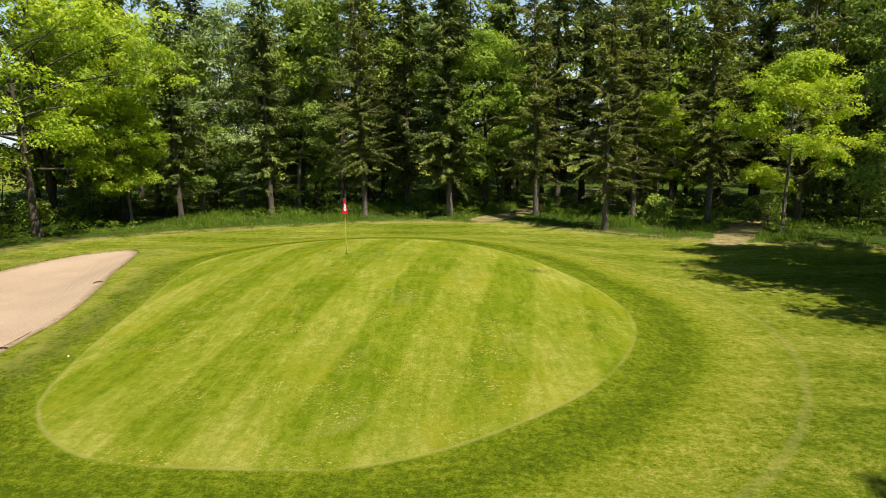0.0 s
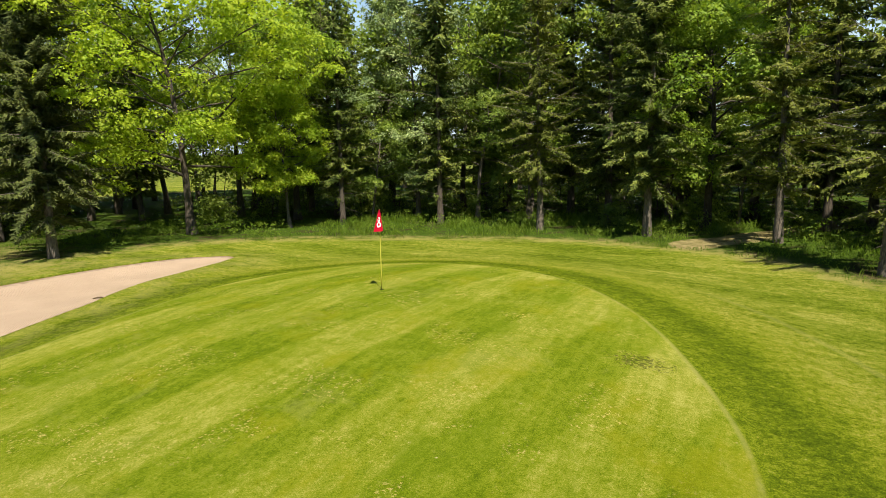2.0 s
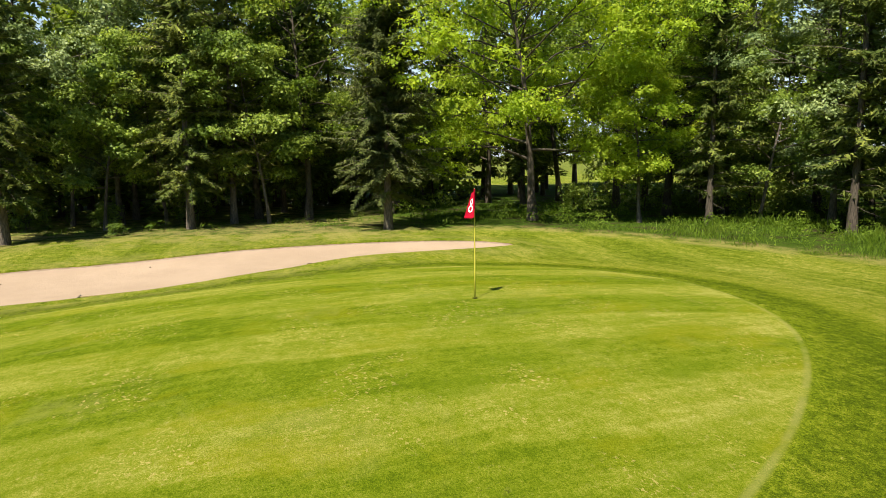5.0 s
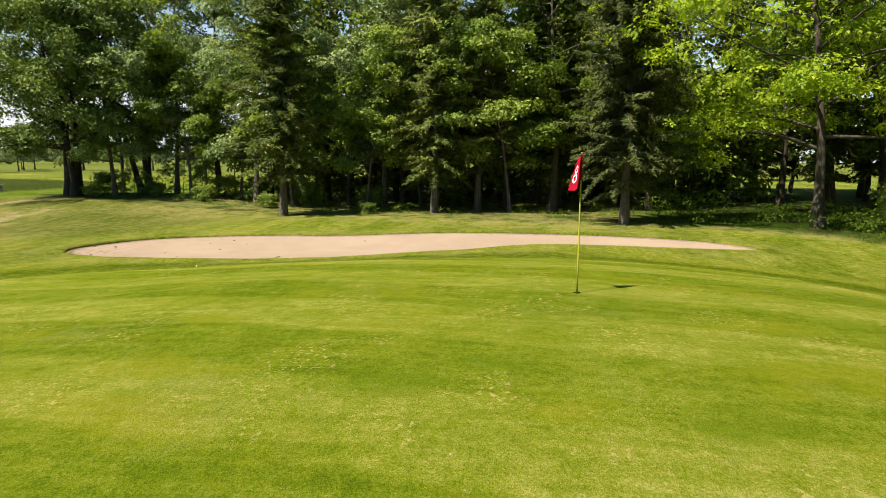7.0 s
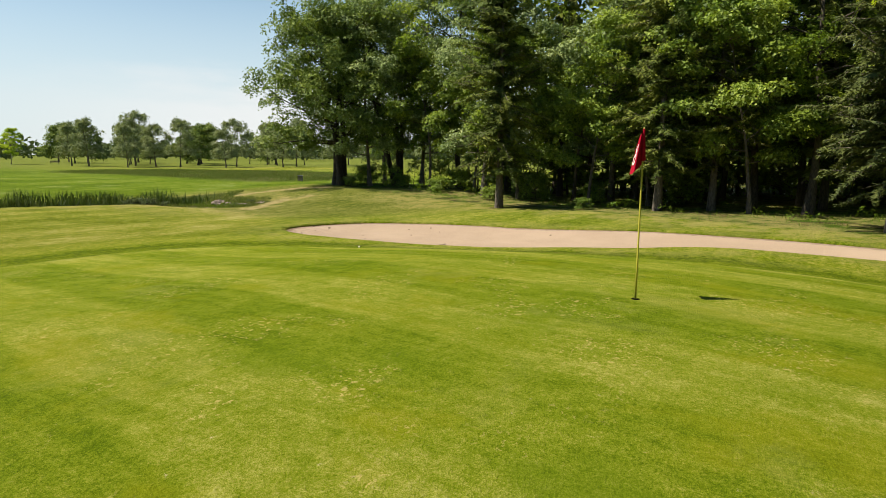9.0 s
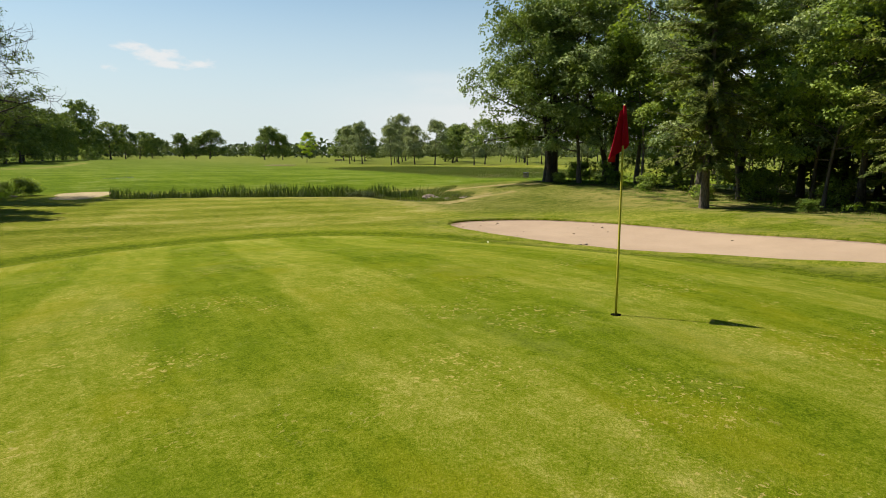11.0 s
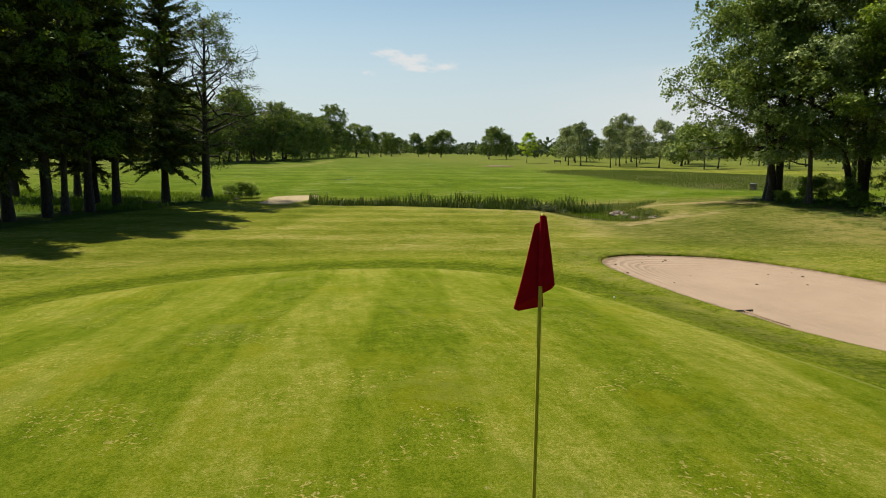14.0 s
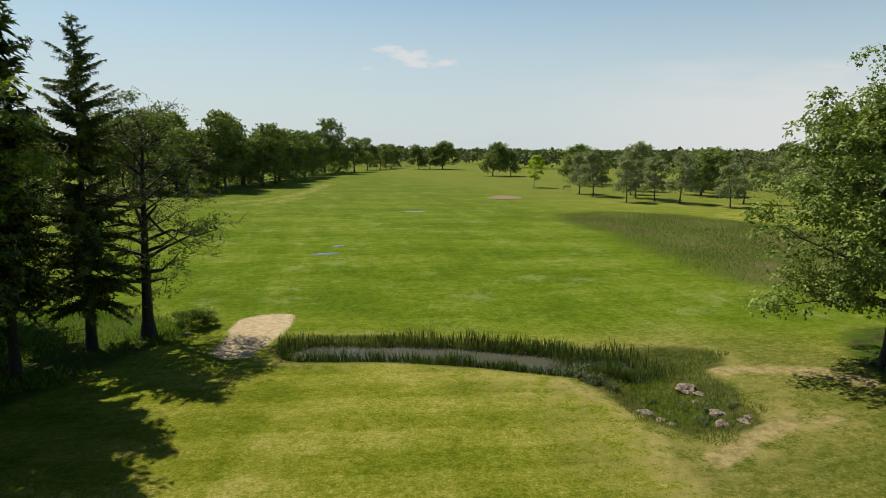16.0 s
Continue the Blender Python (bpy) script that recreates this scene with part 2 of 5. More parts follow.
# ---- shape of the land ----


def closed_curve(ctrl, n=8):
    """Closed smooth curve through control points."""
    c = np.array(ctrl, float)
    a, b, d, e = np.roll(c, 1, 0), c, np.roll(c, -1, 0), np.roll(c, -2, 0)
    res = []
    for u in np.arange(n) / n:
        res.append(0.5 * (2 * b + (d - a) * u + (2 * a - 5 * b + 4 * d - e) * u * u + (3 * b - a - 3 * d + e) * u ** 3))
    return np.stack(res, 1).reshape(-1, 2)


def sdist(poly, x, y):
    """Signed distance to a closed outline, negative inside."""
    p, q = poly, np.roll(poly, -1, 0)
    best = np.full(x.shape, 1e9)
    inside = np.zeros(x.shape, bool)
    for (ax, ay), (bx, by) in zip(p, q):
        ex, ey = bx - ax, by - ay
        wx, wy = x - ax, y - ay
        t = np.clip((wx * ex + wy * ey) / (ex * ex + ey * ey + 1e-12), 0, 1)
        best = np.minimum(best, (wx - t * ex) ** 2 + (wy - t * ey) ** 2)
        cross = (ay > y) != (by > y)
        inside ^= cross & (x < ex * (y - ay) / (ey + (abs(ey) < 1e-12) * 1e-12) + ax)
    return np.where(inside, -1, 1) * np.sqrt(best)


def sstep(lo, hi, v):
    t = np.clip((v - lo) / (hi - lo), 0, 1)
    return t * t * (3 - 2 * t)


GREEN = closed_curve([(-3.5, 8.2), (-1.2, 8.3), (1.0, 9.4), (3.3, 11.5), (4.9, 14.5), (5.1, 17.3), (4.08, 20.5), (2.45, 23.75), (0.15, 26.5), (-2.4, 28.0), (-5.4, 28.5), (-8.1, 27.1), (-9.5, 24.2), (-9.4, 20.5), (-9.0, 17.0), (-8.7, 13.4), (-8.0, 10.6), (-6.1, 8.7)])
BUNKER = closed_curve([(-15.0, 28.9), (-16.9, 27.8), (-18.0, 25.0), (-18.3, 21.0), (-17.8, 16.5), (-17.3, 11.2), (-15.7, 7.7), (-12.9, 6.7), (-11.2, 7.9), (-10.9, 11.1), (-11.05, 14.2), (-11.15, 17.2), (-11.75, 20.0), (-12.5, 22.8), (-13.6, 26.0)])
WOOD_W = closed_curve([(-29.6, -9.9), (-27.2, -4.6), (-25.4, 4), (-24.2, 14), (-21.8, 24), (-20.2, 31), (-13, 36.5), (-4, 38.8), (4, 36.8), (8.5, 32.5), (14.5, 28.5), (22, 26), (40, 27), (60, 50), (40, 85), (-20, 85), (-52, 60), (-56, 20), (-46, -6), (-36, -13)], 5)
WOOD_E = closed_curve([(18, 22), (15.5, 12), (12.5, 2), (9, -8), (5.5, -15), (3.0, -20), (6, -24), (16, -27), (34, -24), (44, 0), (40, 22), (28, 27)], 5)
POND = np.array([(-3.8, -15.9), (-8.0, -15.3), (-12.0, -13.9), (-16.0, -11.9), (-18.6, -11.1), (-21.0, -10.9)])
WATER_Z = -1.17


def polyline_dist(line, x, y):
    best = np.full(x.shape, 1e9)
    for (ax, ay), (bx, by) in zip(line[:-1], line[1:]):
        ex, ey = bx - ax, by - ay
        t = np.clip(((x - ax) * ex + (y - ay) * ey) / (ex * ex + ey * ey), 0, 1)
        best = np.minimum(best, np.hypot(x - ax - t * ex, y - ay - t * ey))
    return best


def waves(x, y, f, seed):
    """Cheap smooth unevenness."""
    r = np.random.default_rng(seed)
    z = 0
    for k in range(6):
        a, ph, w = r.uniform(0, 6.28), r.uniform(0, 6.28), f * r.uniform(0.6, 1.7)
        z = z + np.sin((x * np.cos(a) + y * np.sin(a)) * w + ph) / 6
    return z


def land_open(x, y):
    """Height of the land without bunker."""
    x, y = np.asarray(x, float), np.asarray(y, float)
    far = np.hypot(x + 3, y - 10)
    z = -0.80 + 0.25 * sstep(12, 22, np.hypot(x + 3, y - 20)) * sstep(2, 14, y) + 0.12 * waves(x, y, 0.16, 3) * sstep(12, 30, far) + 0.5 * waves(x, y, 0.035, 5) * sstep(50, 140, far)
    z = z + 0.7 * sstep(12, 2, np.hypot((x + 30) / 1.1, (y + 4) / 1.4)) + 0.3 * sstep(30, 60, far)
    z = z + 0.7 * sstep(90, 200, -y) * sstep(120, 20, np.abs(x + 10))
    r2 = ((x + 2.6) / 9.0) ** 2 + np.where(y < 22, ((y - 22) / 9.8) ** 2, ((y - 22) / 9.5) ** 2)
    z = z + 1.0 * np.exp(-np.power(r2, 1.3)) + 0.035 * waves(x, y, 0.55, 9) * sstep(16, 6, far)
    sb = sdist(BUNKER, x, y)
    z = z + (-0.52 - 0.22 * sstep(19, 13, y) - 0.04 * sstep(13, 8, y) + sstep(-15, -11.5, x) * (0.04 + 0.17 * sstep(16, 21, y) + 0.20 * sstep(19.5, 22.5, y)) - z) * 0.85 * np.exp(-np.square(np.maximum(sb, 0) / 1.5)) * np.where(far < 40, 1, 0)
    d = polyline_dist(POND, x, y)
    z = z - (0.45 + 0.7 * sstep(-19, -14, x)) * sstep(2.2, 0.5, d)
    hol = np.hypot((x + 18.6) / 2.7, (y + 7.4) / 4.2)
    return z - 0.30 * sstep(1.15, 0.35, hol) - 0.04 * sstep(0.5, 0.1, hol)


def land(x, y):
    return land_open(x, y)


def ground_z(x, y):
    return float(land(np.array([x]), np.array([y]))[0])


def arrays_mesh(name, verts, quads):
    """A mesh from arrays of corners and four-sided faces."""
    me = bpy.data.meshes.new(name)
    verts, quads = np.asarray(verts, np.float32), np.asarray(quads, np.int32)
    me.vertices.add(len(verts))
    me.vertices.foreach_set("co", verts.ravel())
    me.loops.add(quads.size)
    me.loops.foreach_set("vertex_index", quads.ravel())
    me.polygons.add(len(quads))
    me.polygons.foreach_set("loop_start", np.arange(0, quads.size, quads.shape[1], dtype=np.int32))
    me.update(calc_edges=True)
    return me


def smooth(me):
    me.polygons.foreach_set("use_smooth", np.ones(len(me.polygons), bool))
    return me


def part(name, me, material, parent=None, label=""):
    """Links a mesh as one part under a thing."""
    if isinstance(me, bmesh.types.BMesh):
        b, me = me, bpy.data.meshes.new(name)
        b.to_mesh(me)
        b.free()
    if material is not None and not me.materials:
        me.materials.append(material)
    ob = new(name, me)
    ob.parent = parent
    if label:
        ob["label"] = label
    return ob


def axis(lo, hi, step, far_lo, far_hi, grow=1.16):
    mid = list(np.arange(lo, hi + 1e-6, step))
    s, v = step, mid[-1]
    while v < far_hi:
        s *= grow
        v += s
        mid.append(v)
    s, v = step, mid[0]
    while v > far_lo:
        s *= grow
        v -= s
        mid.insert(0, v)
    return np.array(mid)


def outer(start, end, step=3.5, grow=1.22):
    """Grid lines that widen towards the horizon."""
    res, v, s = [], start, step
    while abs(v) < abs(end):
        v += s * (1 if end > start else -1)
        s *= grow
        res.append(v)
    return np.array(res if end > start else res[::-1])


gx = axis(-36, 22, 0.33, -80, 50, 1.04)
gx = np.concatenate([outer(gx[0], -2600), gx, outer(gx[-1], 2600)])
gy = axis(-26, 40, 0.33, -125, 85, 1.04)
gy = np.concatenate([outer(gy[0], -3200), gy, outer(gy[-1], 2200)])
GX, GY = np.meshgrid(gx, gy)
fx, fy = GX.ravel(), GY.ravel()
sd_green = sdist(GREEN, fx, fy)
sd_bunk = sdist(BUNKER, fx, fy)
sd_wood = np.minimum(sdist(WOOD_W, fx, fy), sdist(WOOD_E, fx, fy))
fz = land(fx, fy) - 0.9 * sstep(0.05, -0.5, sd_bunk)
nx, ny = len(gx), len(gy)
idx = np.arange(nx * ny).reshape(ny, nx)
quads = np.stack([idx[:-1, :-1], idx[:-1, 1:], idx[1:, 1:], idx[1:, :-1]], -1).reshape(-1, 4)
ground_me = smooth(arrays_mesh("ground", np.stack([fx, fy, fz], 1), quads))


def attr(me, name, values):
    a = me.attributes.new(name, "FLOAT", "POINT")
    a.data.foreach_set("value", np.asarray(values, np.float32))


fair = sstep(-13, -22, fy + 0.30 * (fx + 10)) * sstep(-70, -46, fx + 0.15 * fy + 4 * waves(fx, fy, 0.1, 2)) * sstep(60, 10, fx)
HEATH = closed_curve([(-35, -22), (-33.5, -33), (-35.5, -52), (-37, -74), (-52, -76), (-62, -66), (-66, -48), (-60, -26), (-46, -20)])
sd_heath = sdist(HEATH, fx, fy) + 1.5 * waves(fx, fy, 0.5, 21)
SANDY = closed_curve([(0.2, -22.3), (-2.3, -22.6), (-2.4, -20.0), (-1.6, -17.4), (-0.6, -15.2), (0.8, -15.4), (0.8, -18.5)])
bare = sstep(0.5, -0.3, sdist(SANDY, fx, fy) + 0.3 * waves(fx, fy, 2.2, 8))
APPROACH = closed_curve([(-13.6, 4.5), (-15.0, -1.5), (-15.8, -5.5), (-15.2, -8.0), (-12.8, -11.0), (-10, -13.3), (-4, -14.8), (2, -12.5), (6, -4), (8, 4), (0, 7), (-8, 7)])
sd_app = np.minimum(sdist(APPROACH, fx, fy), 25 * (np.hypot((fx + 76) / 13, (fy + 66) / 8) - 1))
TRACKS = [np.array([(14, -100), (7, -104), (2, -112), (-2, -125), (-7, -150)]), np.array([(8, -96), (3, -101), (-1, -110)]), np.array([(-56, -92), (-66, -84), (-80, -78)])]
PATHS = [np.array([(2.6, 38.4), (5.0, 41.5), (8.5, 47), (13, 56), (20, 66)]), np.array([(13.5, 28.5), (16.5, 33), (20, 37.5), (28, 44)])]
path = fx * 0
for pl in PATHS:
    path = np.maximum(path, sstep(1.5, 0.4, polyline_dist(pl, fx, fy) + 0.4 * waves(fx, fy, 1.8, 4)))
BANK_PATH = np.array([(-22.2, -8.8), (-24.3, -7.9), (-25.5, -7.0), (-26.4, -5.4)])
path = np.maximum(path, 0.85 * sstep(1.1, 0.15, polyline_dist(BANK_PATH, fx, fy) + 0.35 * waves(fx, fy, 2.4, 41)))
RIDGE = np.array([(-17.2, -1.9), (-18.2, -2.5), (-19.6, -2.9), (-21.4, -3.5), (-22.6, -3.1)])
ridge = polyline_dist(RIDGE, fx, fy) + 0.45 * waves(fx, fy, 2.1, 48)
path = np.maximum(path, 0.85 * sstep(1.0, 0.1, ridge))
straw = np.maximum(sstep(1.2, 0.0, np.abs(polyline_dist(POND, fx, fy) - 2.4)) * 0.55, 0.85 * sstep(1.7, 0.3, ridge))
straw = np.maximum(straw, 0.6 * sstep(1.3, 0.3, np.abs(sd_wood + 0.0)) * sstep(20, 24, fy))
straw = np.maximum(straw, 0.85 * sstep(1.3, 0.1, np.abs(sd_app - 0.1)) * sstep(-4, -1, -fx - 12) * sstep(4, 0, fy))
straw = np.maximum(straw, 0.6 * sstep(4.5, 0.8, sd_wood) * sstep(-14, -16, fx) * sstep(-3, 3, fy) * sstep(29, 25, fy))
straw = np.maximum(straw, 0.28 * sstep(6, 3, np.hypot((fx + 18) / 1.2, (fy + 5))))
straw = np.maximum(straw, 0.35 * sstep(2.5, 0.2, sd_bunk))
straw = np.maximum(straw, 0.45 * sstep(-4.5, -0.5, sd_app) * sstep(0.6, 0.0, sd_app) * sstep(-6, -10, fx) * sstep(2, -2, fy))
for tr_ in TRACKS:
    straw = np.maximum(straw, 0.6 * sstep(2.0, 0.6, polyline_dist(tr_, fx, fy) + 0.8 * waves(fx, fy, 0.6, 51)))
marsh = np.maximum(sstep(1.25, 0.7, np.hypot((fx + 18.6) / 2.7, (fy + 7.2) / 4.2) + 0.22 * waves(fx, fy, 1.6, 44)), sstep(2.9, 1.7, polyline_dist(POND, fx, fy)))
straw = straw * (1 - 0.9 * marsh)
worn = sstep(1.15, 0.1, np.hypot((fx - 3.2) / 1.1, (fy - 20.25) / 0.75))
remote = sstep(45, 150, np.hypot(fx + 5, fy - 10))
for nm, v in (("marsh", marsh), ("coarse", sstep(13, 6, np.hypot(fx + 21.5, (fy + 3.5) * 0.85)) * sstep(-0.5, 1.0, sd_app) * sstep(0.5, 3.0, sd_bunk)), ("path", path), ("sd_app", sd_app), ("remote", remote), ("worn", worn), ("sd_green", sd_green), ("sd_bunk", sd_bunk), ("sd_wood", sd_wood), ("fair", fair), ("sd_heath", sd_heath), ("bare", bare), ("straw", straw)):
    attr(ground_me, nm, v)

# turf: rough, collar, green, fairway, wood floor, bare soil
m, nt, out = mat("turf")
pos = nd(nt, "ShaderNodeNewGeometry").outputs["Position"]


def at(name):
    return nd(nt, "ShaderNodeAttribute", attribute_name=name).outputs["Fac"]


def stripes(direction, width, wob=0.25):
    """Mowing bands across a direction: 0..1."""
    u = nd(nt, "ShaderNodeVectorMath", {0: pos, 1: direction}, operation="DOT_PRODUCT").outputs["Value"]
    u = mth(nt, "ADD", u, mth(nt, "MULTIPLY", fbm(nt, pos, 0.5, 2), wob))
    return ramp(nt, mth(nt, "SINE", mth(nt, "MULTIPLY", u, math.pi / width)), -0.25, 0.25)


n_big, n_mid = fbm(nt, pos, 0.16, 4, 0.6), fbm(nt, pos, 1.1, 5, 0.65)
n_fine, n_blade = fbm(nt, pos, 9, 5, 0.75), fbm(nt, pos, 42, 4, 0.8)
n_tip, n_dab = fbm(nt, pos, 120, 2, 0.7), fbm(nt, pos, 2.8, 5, 0.75)
combed = nd(nt, "ShaderNodeMapping", {0: pos, 2: (0, 0, radians(-9)), 3: (1.0, 0.13, 1.0)}).outputs[0]
n_comb = fbm(nt, combed, 4.5, 5, 0.7)
across = nd(nt, "ShaderNodeMapping", {0: pos, 2: (0, 0, radians(12)), 3: (0.17, 1.0, 1.0)}).outputs[0]
n_across = fbm(nt, across, 2.6, 6, 0.75)
n_vivid = fbm(nt, nd(nt, "ShaderNodeMapping", {0: pos, 2: (0, 0, radians(-9)), 3: (1.0, 0.5, 1.0)}).outputs[0], 0.5, 4, 0.65)
sg, sw = at("sd_green"), at("sd_wood")
tuft = ramp(nt, n_fine, 0.36, 0.64)


def tone(start, *terms):
    """Sum of centred noises, each with its weight."""
    t = start
    for v, w in terms:
        t = mth(nt, "ADD", t, mth(nt, "MULTIPLY", mth(nt, "SUBTRACT", v, 0.5), w))
    return t


def grades(v, *stops):
    """Colour ramp through the given stops."""
    n = nd(nt, "ShaderNodeValToRGB", {0: v})
    e = n.color_ramp.elements
    while len(e) < len(stops):
        e.new(0.5)
    for k, (p, c) in enumerate(stops):
        e[k].position = p
        e[k].color = (*c, 1)
    return n.outputs[0]


grain = ((n_fine, 1.5), (n_blade, 1.9), (n_tip, 1.4))
rough = grades(tone(0.47, (n_big, 0.9), (n_across, 0.8), (n_dab, 1.2), (stripes((0.2, 0.98, 0), 1.55, 1.6), 0.14), *grain),
               (0.0, (0.068, 0.103, 0.006)), (0.32, (0.137, 0.194, 0.011)), (0.55, (0.222, 0.257, 0.023)), (0.78, (0.325, 0.336, 0.058)), (1.0, (0.479, 0.433, 0.133)))
fairc = grades(tone(0.45, (fbm(nt, pos, 0.09, 5, 0.7), 0.9), (n_mid, 0.7), (fbm(nt, across, 0.5, 5, 0.75), 0.55), (fbm(nt, combed, 0.35, 5, 0.7), 0.6), (stripes((0.25, 0.97, 0), 5.0, 6.0), 0.10), (n_fine, 1.5), (n_dab, 1.1), (n_blade, 0.8)),
               (0.0, (0.060, 0.100, 0.006)), (0.38, (0.115, 0.178, 0.010)), (0.62, (0.172, 0.230, 0.018)), (0.85, (0.255, 0.280, 0.08)), (1.0, (0.33, 0.33, 0.15)))
heath = grades(tone(0.5, (n_big, 1.6), (n_mid, 0.9), (n_dab, 0.9), (n_fine, 0.9)), (0.0, (0.065, 0.105, 0.017)), (0.42, (0.100, 0.132, 0.030)), (0.66, (0.135, 0.122, 0.056)), (1.0, (0.19, 0.145, 0.092)))
heath = mixc(nt, ramp(nt, mth(nt, "ADD", at("sd_heath"), mth(nt, "MULTIPLY", n_mid, 5.0)), -4.5, 0.5, 0.0, 0.65), heath, (0.085, 0.130, 0.014))
# far turf fades to dull olive: distance haze painted into the colour
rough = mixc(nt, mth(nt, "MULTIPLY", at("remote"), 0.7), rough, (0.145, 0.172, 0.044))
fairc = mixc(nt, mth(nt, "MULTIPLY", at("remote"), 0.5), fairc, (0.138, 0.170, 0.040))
mown = ramp(nt, mth(nt, "ADD", at("sd_app"), mth(nt, "MULTIPLY", mth(nt, "SUBTRACT", n_mid, 0.5), 1.0)), 0.25, -0.25)
appr = grades(tone(0.50, (n_big, 1.1), (fbm(nt, pos, 0.45, 5, 0.7), 0.9), (stripes((0.10, 0.99, 0), 1.5, 1.0), 0.16), (n_across, 0.35), (n_dab, 0.9), *grain),
              (0.0, (0.075, 0.110, 0.008)), (0.35, (0.150, 0.184, 0.013)), (0.58, (0.236, 0.256, 0.024)), (0.80, (0.350, 0.330, 0.075)), (1.0, (0.50, 0.43, 0.19)))
# sheen of the grass painted into the fairway as pale patches
pale = mth(nt, "MULTIPLY", ramp(nt, fbm(nt, pos, 0.22, 6, 0.72), 0.55, 0.68), ramp(nt, n_fine, 0.42, 0.62, 0.15, 0.75))
fairc = mixc(nt, pale, fairc, (0.34, 0.37, 0.15))
fairc = mixc(nt, 1.0, fairc, (0.93, 0.95, 0.93), "MULTIPLY")
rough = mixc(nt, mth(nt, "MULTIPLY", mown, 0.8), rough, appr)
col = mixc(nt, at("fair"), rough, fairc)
col = mixc(nt, ramp(nt, mth(nt, "ADD", at("sd_heath"), mth(nt, "MULTIPLY", n_mid, 2.5)), 2.0, -3.5, 0.0, 0.9), col, heath)
dry = grades(tone(0.5, (n_big, 1.0), (n_dab, 1.4), (n_across, 0.9), *grain), (0.0, (0.055, 0.080, 0.012)), (0.40, (0.110, 0.140, 0.022)), (0.65, (0.190, 0.185, 0.050)), (1.0, (0.36, 0.30, 0.13)))
col = mixc(nt, mth(nt, "MULTIPLY", at("coarse"), 0.8), col, dry)
# collar round the green: a dark close band, then rings of the mower
ring = mth(nt, "ADD", mth(nt, "MULTIPLY", mth(nt, "SINE", mth(nt, "MULTIPLY", mth(nt, "ADD", sg, mth(nt, "MULTIPLY", n_mid, 1.0)), math.pi / 1.3)), 0.5), 0.5)
close = ramp(nt, mth(nt, "ADD", sg, mth(nt, "MULTIPLY", mth(nt, "SUBTRACT", n_mid, 0.5), 1.2)), 1.9, 0.9)
collar = grades(tone(mth(nt, "SUBTRACT", 0.585, mth(nt, "MULTIPLY", close, 0.32)), (ring, 0.20), (n_across, 0.45), (n_dab, 0.8), *grain),
                (0.0, (0.056, 0.087, 0.005)), (0.30, (0.118, 0.170, 0.008)), (0.55, (0.207, 0.255, 0.011)), (0.80, (0.319, 0.330, 0.039)), (1.0, (0.448, 0.414, 0.117)))
cmask = mth(nt, "MULTIPLY", ramp(nt, sg, 4.8, 1.6), ramp(nt, at("sd_bunk"), 0.0, 1.2, 0.5, 1.0))
col = mixc(nt, cmask, col, collar)
outer_line = mth(nt, "MULTIPLY", ramp(nt, mth(nt, "ABSOLUTE", mth(nt, "SUBTRACT", mth(nt, "ADD", sg, mth(nt, "MULTIPLY", n_mid, 0.3)), 3.75)), 0.17, 0.02, 0, 0.30), ramp(nt, nd(nt, "ShaderNodeSeparateXYZ", {0: pos}).outputs[0], 2.0, 5.0))
col = mixc(nt, outer_line, col, (0.36, 0.34, 0.11))
# putting surface: mown bands, vivid and pale areas, fine combed grain
gst = stripes((0.985, -0.16, 0), 1.42, 0.25)
pale_rim = ramp(nt, sg, -1.5, -0.3, 0, 0.13)
gcol = grades(mth(nt, "ADD", pale_rim, tone(0.475, (gst, 0.21), (n_vivid, 0.70), (n_comb, 0.75), (n_dab, 0.6), (n_fine, 0.75), (n_blade, 1.5), (n_tip, 1.1))),
              (0.0, (0.069, 0.114, 0.004)), (0.33, (0.139, 0.194, 0.007)), (0.55, (0.209, 0.250, 0.017)), (0.78, (0.306, 0.318, 0.051)), (1.0, (0.428, 0.413, 0.115)))
hue = fbm(nt, nd(nt, "ShaderNodeMapping", {0: pos, 1: (7, 3, 0), 2: (0, 0, radians(-9)), 3: (1.0, 0.55, 1.0)}).outputs[0], 0.75, 5, 0.65)
gcol = mixc(nt, ramp(nt, hue, 0.52, 0.66, 0, 0.38), gcol, mixc(nt, n_blade, (0.17, 0.19, 0.004), (0.34, 0.315, 0.012)))
gcol = mixc(nt, ramp(nt, hue, 0.46, 0.33, 0, 0.55), gcol, mixc(nt, n_blade, (0.075, 0.122, 0.004), (0.185, 0.255, 0.012)))
bleach = ramp(nt, fbm(nt, pos, 0.42, 6, 0.7, 0.4), 0.55, 0.68, 0, 0.32)
gcol = mixc(nt, bleach, gcol, mixc(nt, n_blade, (0.22, 0.235, 0.035), (0.41, 0.39, 0.12)))
fleck = mth(nt, "MULTIPLY", ramp(nt, fbm(nt, pos, 17, 3, 0.7, 0.6), 0.585, 0.625), ramp(nt, fbm(nt, pos, 0.8, 4), 0.49, 0.62))
gcol = mixc(nt, mth(nt, "MULTIPLY", fleck, 0.7), gcol, (0.56, 0.45, 0.17))
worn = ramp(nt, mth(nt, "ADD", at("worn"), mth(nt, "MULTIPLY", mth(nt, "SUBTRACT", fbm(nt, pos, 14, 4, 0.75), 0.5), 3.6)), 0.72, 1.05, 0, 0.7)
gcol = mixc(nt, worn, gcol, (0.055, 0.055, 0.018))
gcol_edge = mth(nt, "MULTIPLY", ramp(nt, mth(nt, "ABSOLUTE", mth(nt, "ADD", sg, 0.04)), 0.07, 0.01, 0, 0.55), ramp(nt, n_mid, 0.35, 0.55, 0.1, 1.0))
